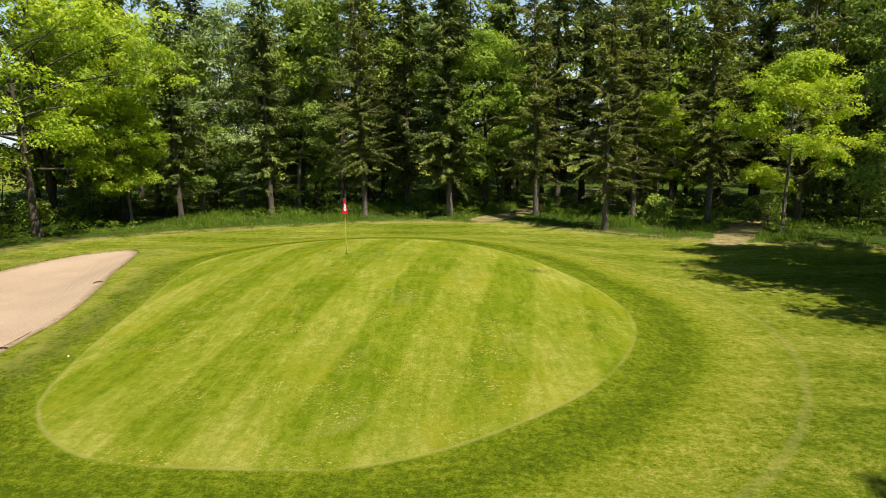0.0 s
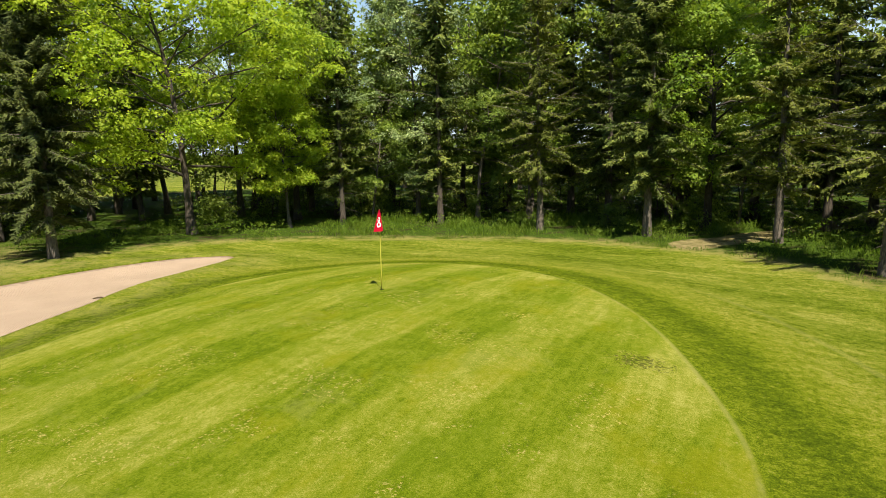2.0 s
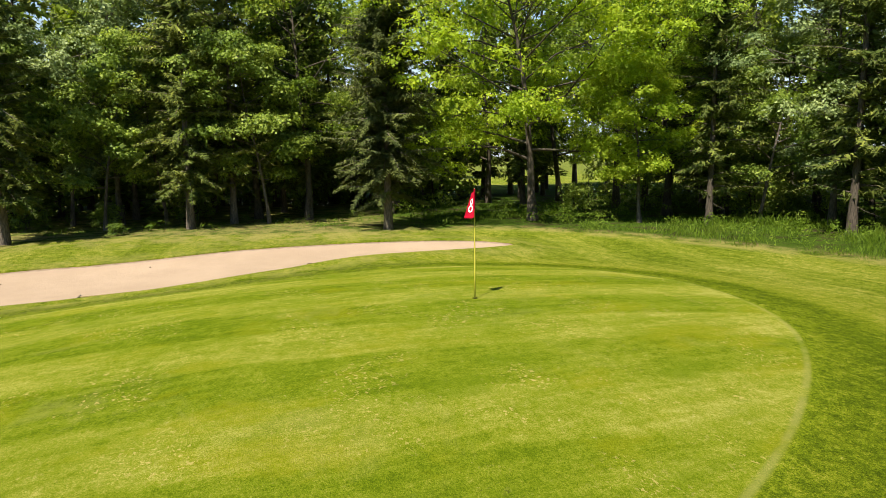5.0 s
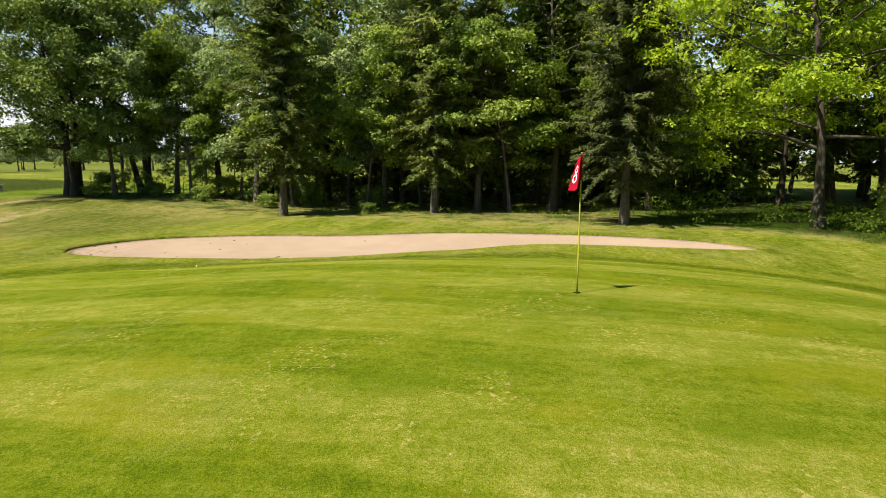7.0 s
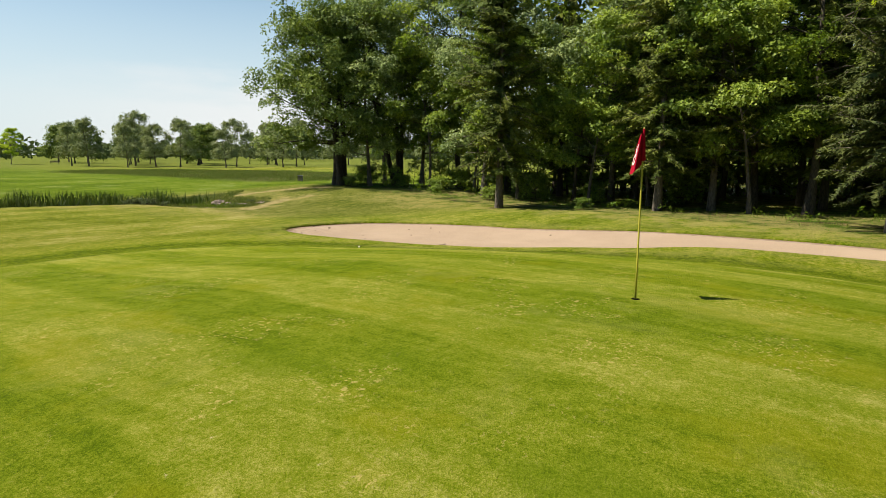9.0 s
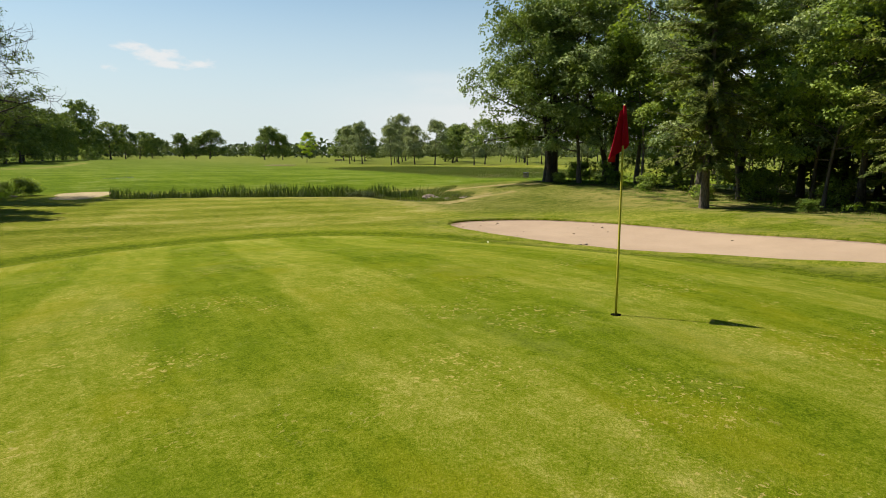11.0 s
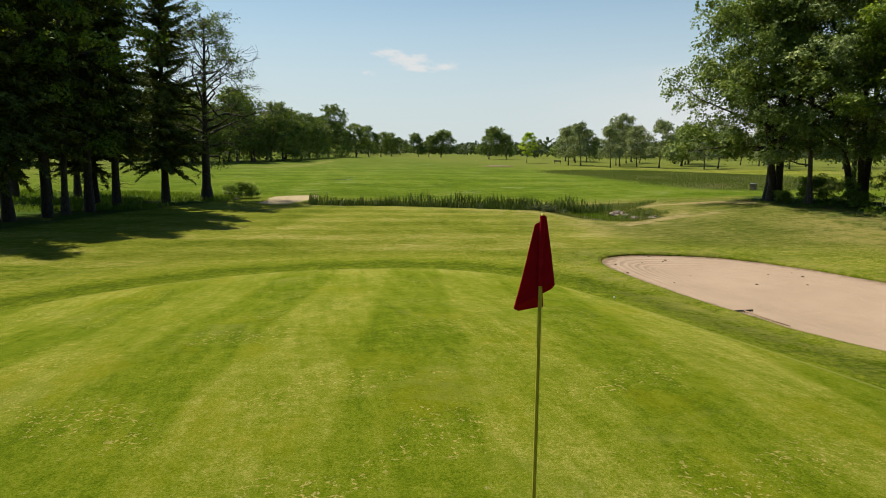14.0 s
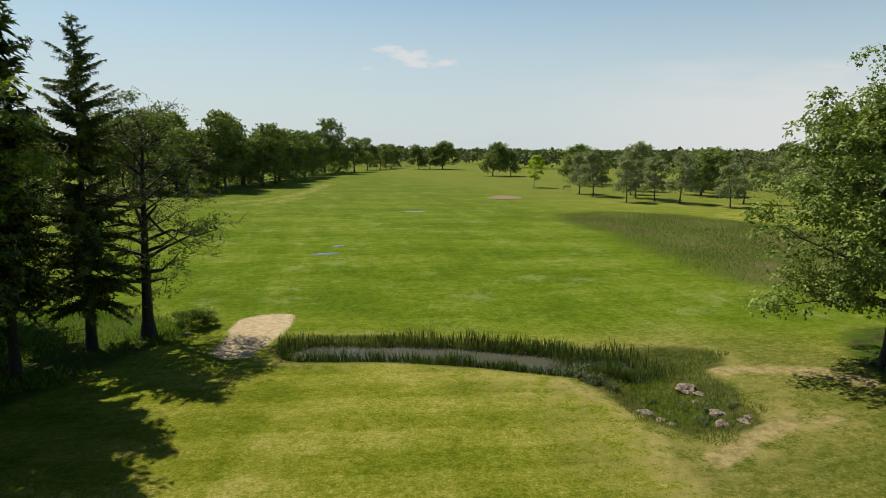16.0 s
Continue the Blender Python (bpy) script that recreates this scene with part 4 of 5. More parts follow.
KINDS = {
    # kind: meshes, bark, leaf material, label, category
    "maple": (lambda: broadleaf_meshes(11, 16.5, 8.0, 3.0, 0.24, 36, 330, 0.145, shelf=0.10, clump=0.95, sprays=6, fine_to=10.5), M_BARK, M_MAPLE, "broad maple with bright yellow-green fresh leaves in layered sprays", "maple tree"),
    "maple_small": (lambda: broadleaf_meshes(12, 11.0, 3.8, 2.4, 0.14, 22, 230, 0.135, shelf=0.18, clump=0.9, sprays=6), M_BARK_GREY, M_MAPLE, "young maple with yellow-green leaves at the wood edge", "maple tree"),
    "maple_green": (lambda: broadleaf_meshes(14, 12.5, 4.6, 2.6, 0.24, 26, 250, 0.14, shelf=0.22, clump=0.9, sprays=6, fine_to=12), M_BARK_SHADE, M_LIME, "broad tree with fresh green leaves and thick dark trunk", "broadleaf tree"),
    "oak_b": (lambda: broadleaf_meshes(22, 17.5, 4.6, 2.6, 0.22, 28, 230, 0.145, shelf=0.25, sprays=5, fine_to=10, ivy=10), M_BARK, M_OAK, "slender broadleaf tree with green crown and dark bark", "broadleaf tree"),
    "multi": (lambda: broadleaf_meshes(23, 13.2, 5.9, 2.5, 0.21, 33, 180, 0.14, stems=3, lean=0.08, limb=0.5, sprays=4, fine_to=14, shelf=0.35), M_BARK, M_OAK_DARK, "several-stemmed broadleaf tree with airy green crown", "broadleaf tree"),
    "round_oak": (lambda: broadleaf_meshes(30, 12.2, 6.0, 2.6, 0.27, 60, 150, 0.165, low=0.84, clump=0.76, crook=0.16, stems=3, lean=0.02, wob=0.04, limb=0.30, shelf=0.45, sprays=7, fine_to=14, inner=0.10), M_BARK_SHADE, M_OAK_DARK, "full round broadleaf tree with dark limbs on a dry bank", "broadleaf tree"),
    "spruce_dark": (lambda: conifer_meshes(48, 17.0, 4.3, 2.6, 0.26, 0.36, spray=0.55, droop=0.50, dens=1.7, dead=18, thin=0.26, fine_to=18), M_BARK_SHADE, M_SPRUCE, "old very dark spruce with dense drooping boughs", "spruce tree"),
    "alder": (lambda: broadleaf_meshes(31, 17.0, 4.2, 2.0, 0.16, 27, 220, 0.135, clump=0.82, shelf=0.25, sprays=5, fine_to=10, ivy=8), M_BARK_GREY, M_ALDER, "slim alder with soft green leaves, standing in the wood", "alder tree"),
    "alder_b": (lambda: broadleaf_meshes(32, 14.0, 3.8, 1.8, 0.13, 25, 225, 0.135, clump=0.82, shelf=0.25, sprays=5, fine_to=10), M_BARK_GREY, M_ALDER, "slim broadleaf tree with light green leaves", "alder tree"),
    "ash": (lambda: broadleaf_meshes(36, 16.5, 4.4, 2.2, 0.17, 28, 205, 0.135, clump=0.80, shelf=0.28, sprays=5, fine_to=10, ivy=6), M_BARK_GREY, M_ASH, "slim airy tree with pale cool green leaves", "ash tree"),
    "sapling": (lambda: broadleaf_meshes(33, 8.5, 2.9, 1.6, 0.09, 18, 190, 0.125, clump=0.8), M_BARK_GREY, M_ALDER, "young fresh-green broadleaf tree under taller trees", "young tree"),
    "spruce": (lambda: conifer_meshes(41, 18.0, 3.5, 2.2, 0.20, 0.34, spray=0.52, dens=1.7, droop=0.42, thin=0.24, fine_to=10), M_BARK_GREY, M_SPRUCE, "tall dark spruce with drooping boughs and bare lower trunk", "spruce tree"),
    "spruce_b": (lambda: conifer_meshes(42, 19.0, 3.3, 2.6, 0.20, 0.34, spray=0.52, droop=0.42, dens=1.7, thin=0.24, fine_to=10), M_BARK_GREY, M_SPRUCE, "tall spruce with green-tipped boughs and dead lower twigs", "spruce tree"),
    "spruce_grey": (lambda: conifer_meshes(43, 17.0, 3.5, 2.0, 0.20, 0.23, spray=0.52, droop=0.46, dens=2.0, thin=0.22, fine_to=10), M_BARK_GREY, M_SPRUCE_GREY, "grey-green spruce with dense boughs beside the bunker", "spruce tree"),
    "spruce_high": (lambda: conifer_meshes(47, 19.0, 3.5, 4.0, 0.24, 0.42, spray=0.60, droop=0.42, dens=1.1, dead=22, thin=0.34), M_BARK_SHADE, M_SPRUCE, "old dark spruce with high drooping boughs and bare trunk", "spruce tree"),
    "larch": (lambda: conifer_meshes(46, 18.0, 3.3, 2.4, 0.19, 0.40, spray=0.40, droop=0.34, dens=1.5, dead=14, thin=0.26, fine_to=10), M_BARK_GREY, M_LARCH, "airy olive-green conifer with loose hanging boughs", "larch tree"),
    "bare": (lambda: broadleaf_meshes(51, 14.2, 5.0, 3.0, 0.36, 46, 110, 0.12, sparse=0.66, lean=0.0, wob=0.012, crook=0.34, limb=0.34, sprays=6, fine_to=15, ivy=9), M_BARK_SHADE, M_FAR, "half-dead tree with bare twisted branches and few leaves", "broadleaf tree"),
    "mid_oak": (lambda: broadleaf_meshes(25, 16.5, 4.8, 2.6, 0.20, 22, 112, 0.18, sprays=4), M_BARK, M_OAK, "broadleaf tree behind the front row of the wood", "broadleaf tree"),
    "mid_alder": (lambda: broadleaf_meshes(35, 15.5, 4.0, 1.8, 0.14, 22, 112, 0.17, sprays=4), M_BARK, M_ALDER, "slim light green tree behind the front row", "alder tree"),
    "mid_spruce": (lambda: conifer_meshes(45, 18.0, 3.5, 2.0, 0.19, 0.45, spray=0.55, dens=1.0, dead=10), M_BARK, M_SPRUCE, "dark spruce behind the front row of the wood", "spruce tree"),
    "deep_oak": (lambda: broadleaf_meshes(24, 16.5, 4.8, 2.6, 0.20, 14, 56, 0.32, sprays=4), M_BARK, M_OAK, "broadleaf tree in the shade of the wood", "broadleaf tree"),
    "deep_spruce": (lambda: conifer_meshes(44, 17.5, 3.5, 2.2, 0.19, 0.70, spray=0.9, dens=0.6, dead=5), M_BARK, M_SPRUCE, "dark spruce deep in the wood with dead lower twigs", "spruce tree"),
    "thicket": (lambda: broadleaf_meshes(72, 4.2, 2.3, 0.4, 0.06, 9, 35, 0.20, shelf=0.4, sprays=4), M_BARK, M_ALDER, "bushy young growth in the shade of the wood", "young tree"),
    "willow": (lambda: broadleaf_meshes(61, 9.0, 3.1, 1.3, 0.15, 18, 49, 0.27, shelf=0.5, low=0.85), M_BARK, M_WILLOW, "pale grey-green tree in a row across the fairway", "field tree"),
    "round": (lambda: broadleaf_meshes(62, 10.0, 4.4, 0.8, 0.22, 18, 56, 0.46, shelf=0.6, low=0.8, clump=1.2), M_BARK, M_FAR, "round dark green tree far down the fairway", "field tree"),
    "fardark": (lambda: broadleaf_meshes(63, 14.0, 5.2, 1.2, 0.30, 20, 63, 0.46, shelf=0.5, low=0.85, clump=1.25), M_BARK, M_FAR, "tall green tree in the belt along the fairway", "field tree"),
}
protos = {}


def plant(kind, x, y, s=1.0, turn=None, sz=None, group=""):
    """A tree of that kind, standing on the ground."""
    turn = random.uniform(0, 360) if turn is None else turn
    size = Vector((s, s, sz or s))
    spot, spin = (x, y, ground_z(x, y)), Euler((0, 0, radians(turn)))
    if kind in protos:
        ps = protos[kind].scale
        ob = copy_thing(protos[kind], Matrix.LocRotScale(spot, spin, (size.x / ps.x, size.y / ps.y, size.z / ps.z)))
    else:
        build, bark, leaf, label, cat = KINDS[kind]
        wood, crown = build()
        ob = tagged(new(cat.replace(" ", "_")), label, cat)
        part("trunk", wood, bark, ob)
        part("crown", crown, leaf, ob)
        ob.matrix_basis = Matrix.LocRotScale(spot, spin, size)
        protos[kind] = ob
    if group:
        ob["group"] = group
    return ob

# front rows of the wood, from the east edge round to the south-west end
FRONT_NORTH = [
    ("oak_b", 25.8, 41.6, 1.0), ("alder_b", 23.9, 36.9, 1.0), ("larch", 20.9, 35.8, 1.0), ("maple_small", 17.4, 31.0, 0.85), ("larch", 16.0, 36.6, 0.95),
    ("maple_small", 14.3, 40.5, 0.75), ("spruce_b", 13.0, 42.6, 0.95), ("larch", 11.8, 37.8, 0.9), ("larch", 9.0, 33.7, 0.85), ("larch", 6.1, 40.0, 0.95), ("sapling", 4.4, 47.0, 1.1),
    ("maple_green", 2.9, 43.6, 1.0), ("spruce_b", 0.4, 40.8, 1.0), ("larch", -5.4, 42.0, 0.95), ("oak_b", -10.6, 51.0, 1.0), ("alder", -11.0, 46.5, 0.95),
    ("ash", -14.9, 45.6, 0.95), ("sapling", -17.1, 43.4, 1.15), ("maple_green", -21.6, 41.4, 1.05),
]
FRONT_WEST = [
    ("maple", -22.6, 33.6, 1.0), ("spruce_grey", -22.2, 25.6, 0.98), ("oak_b", -28.6, 22.6, 0.95), ("oak_b", -30.6, 20.0, 0.95), ("larch", -28.1, 18.6, 0.95),
    ("spruce", -26.5, 16.5, 0.95), ("ash", -33.5, 13.2, 1.0), ("ash", -30.5, 12.8, 1.02), ("spruce", -24.1, 9.2, 0.92), ("ash", -28.6, 5.6, 1.0),
    ("oak_b", -33.0, 1.0, 0.95), ("ash", -31.8, -1.4, 0.92), ("multi", -32.3, -4.3, 1.02), ("ash", -28.9, -3.7, 0.86), ("round_oak", -28.7, -6.4, 0.98),
    ("alder", -36.2, -8.5, 0.9), ("sapling", -29.8, 0.8, 1.2), ("sapling", -31.0, 3.4, 1.3), ("sapling", -29.2, 7.6, 1.2), ("sapling", -28.0, 12.4, 1.1), ("sapling", -30.8, 10.4, 1.3), ("sapling", -29.5, 15.2, 1.2), ("sapling", -27.4, 20.4, 1.2), ("maple_small", -19.4, 38.0, 0.8),
]
for kind, x, y, s in FRONT_NORTH + FRONT_WEST:
    spin = random.uniform(0, 360)
    plant(kind, x, y, s, 287 if kind == "maple" else spin, group="trees at the wood edge")

# the wood behind
taken = [(x, y) for _, x, y, _ in FRONT_NORTH + FRONT_WEST]
near_kinds = ["mid_spruce", "mid_oak", "mid_spruce", "mid_spruce", "mid_alder", "mid_spruce"]
deep_kinds = ["deep_spruce", "deep_oak", "deep_spruce", "deep_oak", "thicket"]
BEHIND = [("mid_oak", -7.8, 47.5, 1.15), ("mid_spruce", -2.6, 46.5, 1.12), ("mid_oak", 2.6, 51.0, 1.2), ("mid_oak", -14.0, 51.0, 1.15), ("mid_spruce", 8.4, 45.0, 1.1), ("mid_oak", -26.5, 41.5, 1.1),
          ("mid_spruce", 10.5, 46.5, 1.2), ("mid_spruce", 15.5, 47.5, 1.2), ("mid_spruce", 19.5, 43.5, 1.2), ("mid_spruce", 23.5, 46.0, 1.2), ("mid_spruce", 28.0, 43.5, 1.15), ("mid_spruce", 5.2, 49.5, 1.2),
          ("mid_spruce", -6.0, 51.0, 1.2), ("mid_spruce", -12.5, 55.0, 1.2), ("mid_spruce", -19.5, 50.0, 1.15), ("mid_spruce", -24.0, 46.0, 1.1), ("mid_spruce", 31.0, 38.0, 1.1), ("mid_spruce", 26.0, 38.5, 1.05)]
for kind, x, y, s in BEHIND:
    plant(kind, x, y, s, group="trees of the wood")
    taken.append((x, y))
cand = np.column_stack([rng.uniform(-54, 52, 6000), rng.uniform(-10, 80, 6000)])
cs = sdist(WOOD_W, cand[:, 0], cand[:, 1])
pd = np.minimum(polyline_dist(PATHS[0], cand[:, 0], cand[:, 1]), polyline_dist(PATHS[1], cand[:, 0], cand[:, 1]))
near_n = deep_n = 0
for (x, y), d, q in zip(cand, cs, pd):
    west = x < -26 and y < 34
    if d > (-5.5 if y > 28 else -3.0) or d < (-24 if west else -25) or q < 2.0 or y < 3 - 0.25 * (x + 40):
        continue
    if min((x - a) ** 2 + (y - b) ** 2 for a, b in taken) < 2.8 ** 2:
        continue
    front_zone = d > (-12 if y > 28 else -9)
    if west and front_zone and y < 20 and rng.uniform() < 0.6:
        continue
    if (near_n > 44) if front_zone else (deep_n > 125):
        continue
    taken.append((x, y))
    if front_zone:
        near_n += 1
        kind = near_kinds[int(rng.integers(0, 6))]
    else:
        deep_n += 1
        kind = deep_kinds[int(rng.integers(0, 5))]
    plant(kind, x, y, rng.uniform(0.85, 1.1), group="trees of the wood")

# dense young growth that closes the wood on its west side
for k in range(44):
    x, y = -37.0 - 9.0 * random.random() - 0.05 * k, -1.0 + 38.0 * (k + random.random()) / 44
    plant("thicket", x, y, random.uniform(1.0, 1.5) * (1.45 if y > 8 else 1.0), group="trees of the wood")

# shaded growth that closes the wood behind its front rows
for k in range(46):
    f = (k + random.random()) / 46
    a = radians(100 + 130 * f)
    x, y = -4 + random.uniform(28, 35) * math.cos(a - radians(90)), 22 + random.uniform(27, 34) * math.sin(a - radians(90))
    if sdist(WOOD_W, np.array([x]), np.array([y]))[0] < -7 and min(float(polyline_dist(p_, np.array([x]), np.array([y]))[0]) for p_ in PATHS) > 3:
        plant("thicket", x, y, random.uniform(0.6, 1.0), group="trees of the wood")

for x, y, s in [(-31.2, -5.0, 0.34), (-33.2, -3.2, 0.42), (-30.0, -2.6, 0.32), (-34.6, -6.4, 0.45), (-35.2, -1.0, 0.5), (-32.4, -6.8, 0.3), (-37.5, -4.5, 0.6), (-31.5, 0.6, 0.4)]:
    plant("thicket", x, y, s, group="trees of the wood")

# wood on the east side, between green and fairway
EAST_NEAR = [
    ("spruce_high", 9.7, -11.6, 1.0), ("spruce_high", 12.4, -13.2, 0.9), ("spruce_dark", 10.6, -15.4, 0.95), ("spruce_dark", 7.1, -17.7, 0.95), ("bare", 4.8, -19.2, 0.95),
    ("deep_spruce", 17.4, 17.2, 0.9), ("deep_spruce", 18.4, 12.4, 0.9), ("mid_oak", 19.6, 9.4, 0.8), ("deep_spruce", 18.4, 21.6, 0.85), ("spruce_high", 14.5, -19.0, 0.9),
    ("spruce_high", 14.2, -23.2, 0.95), ("spruce_high", 17.5, -21.5, 1.0), ("deep_oak", 15.5, -9.0, 1.0), ("deep_spruce", 18.4, -1.6, 1.0), ("deep_oak", 23.0, 2.0, 1.0),
]
EAST_INNER = [
    ("deep_spruce", 19.0, -4.5, 1.0), ("mid_oak", 18.2, 9.6, 0.95), ("mid_oak", 18.6, 14.6, 0.9), ("mid_oak", 19.6, 19.4, 0.9), ("mid_oak", 21.5, 5.0, 0.95),
    ("deep_oak", 24.0, 16.0, 0.95), ("spruce_high", 10.8, -9.0, 0.95), ("spruce_high", 13.2, -8.6, 1.0), ("spruce_high", 9.0, -14.0, 0.95), ("deep_oak", 24.0, 9.0, 1.0),
    ("mid_oak", 17.6, 20.4, 0.9), ("mid_oak", 18.0, 16.0, 0.92), ("spruce_high", 12.8, -4.4, 0.95), ("mid_spruce", 13.8, -0.6, 0.95), ("spruce_dark", 11.8, -7.2, 0.95), ("mid_oak", 10.4, -10.2, 0.95), ("deep_spruce", 26.0, -2.0, 1.0), ("deep_oak", 27.0, 19.5, 1.0), ("alder", 30.0, 27.5, 1.0), ("deep_spruce", 33.0, 12.0, 1.0),
]
for kind, x, y, s in EAST_NEAR + EAST_INNER:
    plant(kind, x, y, s, group="trees on the east side")

# trees along and across the fairway
FAR_BELT = [
    ("fardark", 15.5, -129, 1.1), ("fardark", 22, -122, 1.05), ("fardark", 29, -130, 1.0), ("fardark", 20, -140, 1.0), ("fardark", 12.5, -139, 0.95),
    ("fardark", 6.2, -150, 0.95), ("fardark", 11, -158, 0.9), ("fardark", 3.5, -168, 0.95), ("fardark", -0.5, -184, 1.0), ("fardark", -7, -208, 1.3),
    ("fardark", -18, -222, 1.05), ("fardark", -24, -236, 0.85), ("fardark", -30, -246, 0.8), ("fardark", -36, -258, 0.75), ("fardark", 18, -134, 1.15),
    ("fardark", 25, -126, 1.1), ("fardark", 9, -145, 1.05), ("fardark", 14, -148, 1.0), ("fardark", 6, -162, 1.0), ("fardark", 2, -176, 1.05),
    ("fardark", -3, -196, 1.0), ("fardark", -12, -214, 1.0),
]
FAR_FIELD = [
    ("fardark", 26, -136, 1.1), ("fardark", 33, -124, 1.1), ("fardark", 36, -118, 1.0), ("fardark", 46, -112, 1.0), ("fardark", 56, -100, 1.0),
    ("fardark", 40, -92, 0.9), ("fardark", 66, -92, 1.0), ("fardark", 52, -78, 0.9), ("round", -52, -252, 1.05), ("round", -58, -254, 1.15),
    ("round", -47, -250, 0.85), ("round", -62, -188, 1.0), ("round", -69, -190, 0.8), ("maple_small", -57, -133, 0.66), ("round", -84, -165, 0.9),
    ("round", -79, -160, 1.1), ("fardark", -96, -150, 0.85), ("willow", -60, -105, 1.0), ("willow", -60.2, -91, 0.9), ("willow", -66.6, -99.5, 1.12),
    ("willow", -66.8, -92.6, 0.85), ("willow", -68.6, -87.2, 1.0),
]
FAR_ROWS = [
    ("willow", -80, -85, 1.0), ("willow", -92, -80, 1.05), ("round", -105, -134, 1.1), ("willow", -76, -118, 1.05), ("willow", -90, -112, 1.1),
    ("willow", -104, -104, 1.1), ("round", -84, -104, 1.0), ("willow", -118, -120, 1.25), ("willow", -118, -92, 1.1), ("willow", -130, -100, 1.3),
    ("willow", -100, -66, 1.0), ("willow", -112, -58, 1.1), ("willow", -132, -70, 1.25), ("willow", -128, -48, 1.1), ("willow", -140, -30, 1.3),
    ("willow", -120, -20, 1.2), ("spruce", -62, -16.5, 0.8), ("willow", -88, 8, 1.2), ("fardark", -96, 30, 0.9), ("fardark", -80, 48, 0.9),
]
FAR_BACK = [
    ("willow", -72, -136, 1.0), ("fardark", -78, -142, 0.75), ("willow", -84, -130, 1.05), ("willow", -90, -134, 0.95), ("fardark", -97, -128, 0.8),
    ("willow", -96, -120, 1.1), ("willow", -108, -116, 1.0), ("fardark", -112, -110, 0.75), ("willow", -115, -102, 1.05), ("willow", -124, -98, 1.0),
    ("willow", -60, -112, 0.95), ("willow", -70, -108, 0.9), ("willow", -97, -92, 0.95), ("willow", -108, -84, 1.0), ("fardark", -124, -82, 0.8),
    ("willow", -73, -79, 0.85), ("willow", -83, -74, 0.9),
]
for kind, x, y, s in FAR_BELT + FAR_FIELD + FAR_ROWS + FAR_BACK:
    plant(kind, x, y, s * random.uniform(0.86, 1.12), sz=s * random.uniform(0.85, 1.15), group="trees across the fairway")

# bushes under the belt along the fairway
for k in range(28):
    f = k / 27
    x, y = 30 - 48 * f + random.uniform(-4, 6), -120 - 92 * f ** 1.3 + random.uniform(-3, 3)
    plant("thicket", x + 3, y, random.uniform(0.6, 1.25), group="bushes under the belt of trees")

# far belt of woods near the horizon
r = np.random.default_rng(99)
nb = 1050
ang = radians(180) + r.uniform(radians(-60), radians(112), nb)
dist = r.uniform(280, 640, nb)
bx, by = np.sin(-ang) * dist * -1.0, np.cos(ang) * dist
keep = ~((np.abs(bx / np.maximum(-by, 1) + 0.215) < 0.045) & (dist < 420) & (by < 0))
bx, by = bx[keep], by[keep]
bz = land(bx, by)
bh = r.uniform(7.0, 10.5, len(bx))
per = 66
u = r.normal(size=(len(bx), per, 3))
u /= np.linalg.norm(u, axis=2)[..., None]
u *= r.uniform(0.55, 1.0, (len(bx), per, 1))
w = bh[:, None] * r.uniform(0.6, 1.1, (len(bx), 1))
P = np.stack([bx[:, None] + u[..., 0] * w, by[:, None] + u[..., 1] * w, bz[:, None] + bh[:, None] * (0.54 + 0.46 * u[..., 2])], -1).reshape(-1, 3)
v, q = leaves(P, r.normal(size=P.shape) + [0, 0, 0.7], r.uniform(1.4, 3.0, len(P)), r.uniform(1.2, 2.4, len(P)), r)
me = arrays_mesh("far_woods", v, q)
me.materials.append(M_BELT)
tagged(new("far_woods", me), "distant belt of green woods along the horizon", "woods", kind="stuff")


def patch(name, cx, cy, rx, ry, turn, material, lift, seed, label, category):
    """A flat patch with an uneven rim, lying on the ground."""
    r = np.random.default_rng(seed)
    n = 40
    a = np.arange(n) * 2 * np.pi / n
    rad = 1 + 0.16 * np.sin(2 * a + r.uniform(0, 6)) + 0.10 * np.sin(3 * a + r.uniform(0, 6)) + 0.05 * np.sin(5 * a + r.uniform(0, 6))
    rings = []
    for k in (0.05, 0.4, 0.75, 1.0):
        px, py = np.cos(a) * rx * rad * k, np.sin(a) * ry * rad * k
        x, y = cx + px * math.cos(turn) - py * math.sin(turn), cy + px * math.sin(turn) + py * math.cos(turn)
        rings.append(np.column_stack([x, y, land(x, y) + lift * (1 - 0.3 * k)]))
    q = [(k * n + i, (k + 1) * n + i, (k + 1) * n + (i + 1) % n, k * n + (i + 1) % n) for k in range(3) for i in range(n)]
    me = smooth(arrays_mesh(name, np.concatenate(rings), np.array(q)[:, ::-1]))
    me.materials.append(material)
    return tagged(new(name, me), label, category, kind="structure")


patch("fairway_bunker", -41.0, -105, 3.4, 4.2, 0.3, M_SAND, 0.10, 3, "small pinkish sand bunker beside the fairway", "sand")
patch("puddle", -4.8, -43.1, 1.5, 0.45, 0.0, M_WATER, 0.02, 4, "shallow rain puddle on the fairway", "puddle")
patch("puddle", -6.2, -47.4, 0.8, 0.35, 0.2, M_WATER, 0.02, 5, "shallow rain puddle on the fairway", "puddle")
patch("puddle", -19.2, -80.9, 1.6, 0.9, 0.1, M_WATER, 0.03, 6, "shallow rain puddle on the fairway", "puddle")

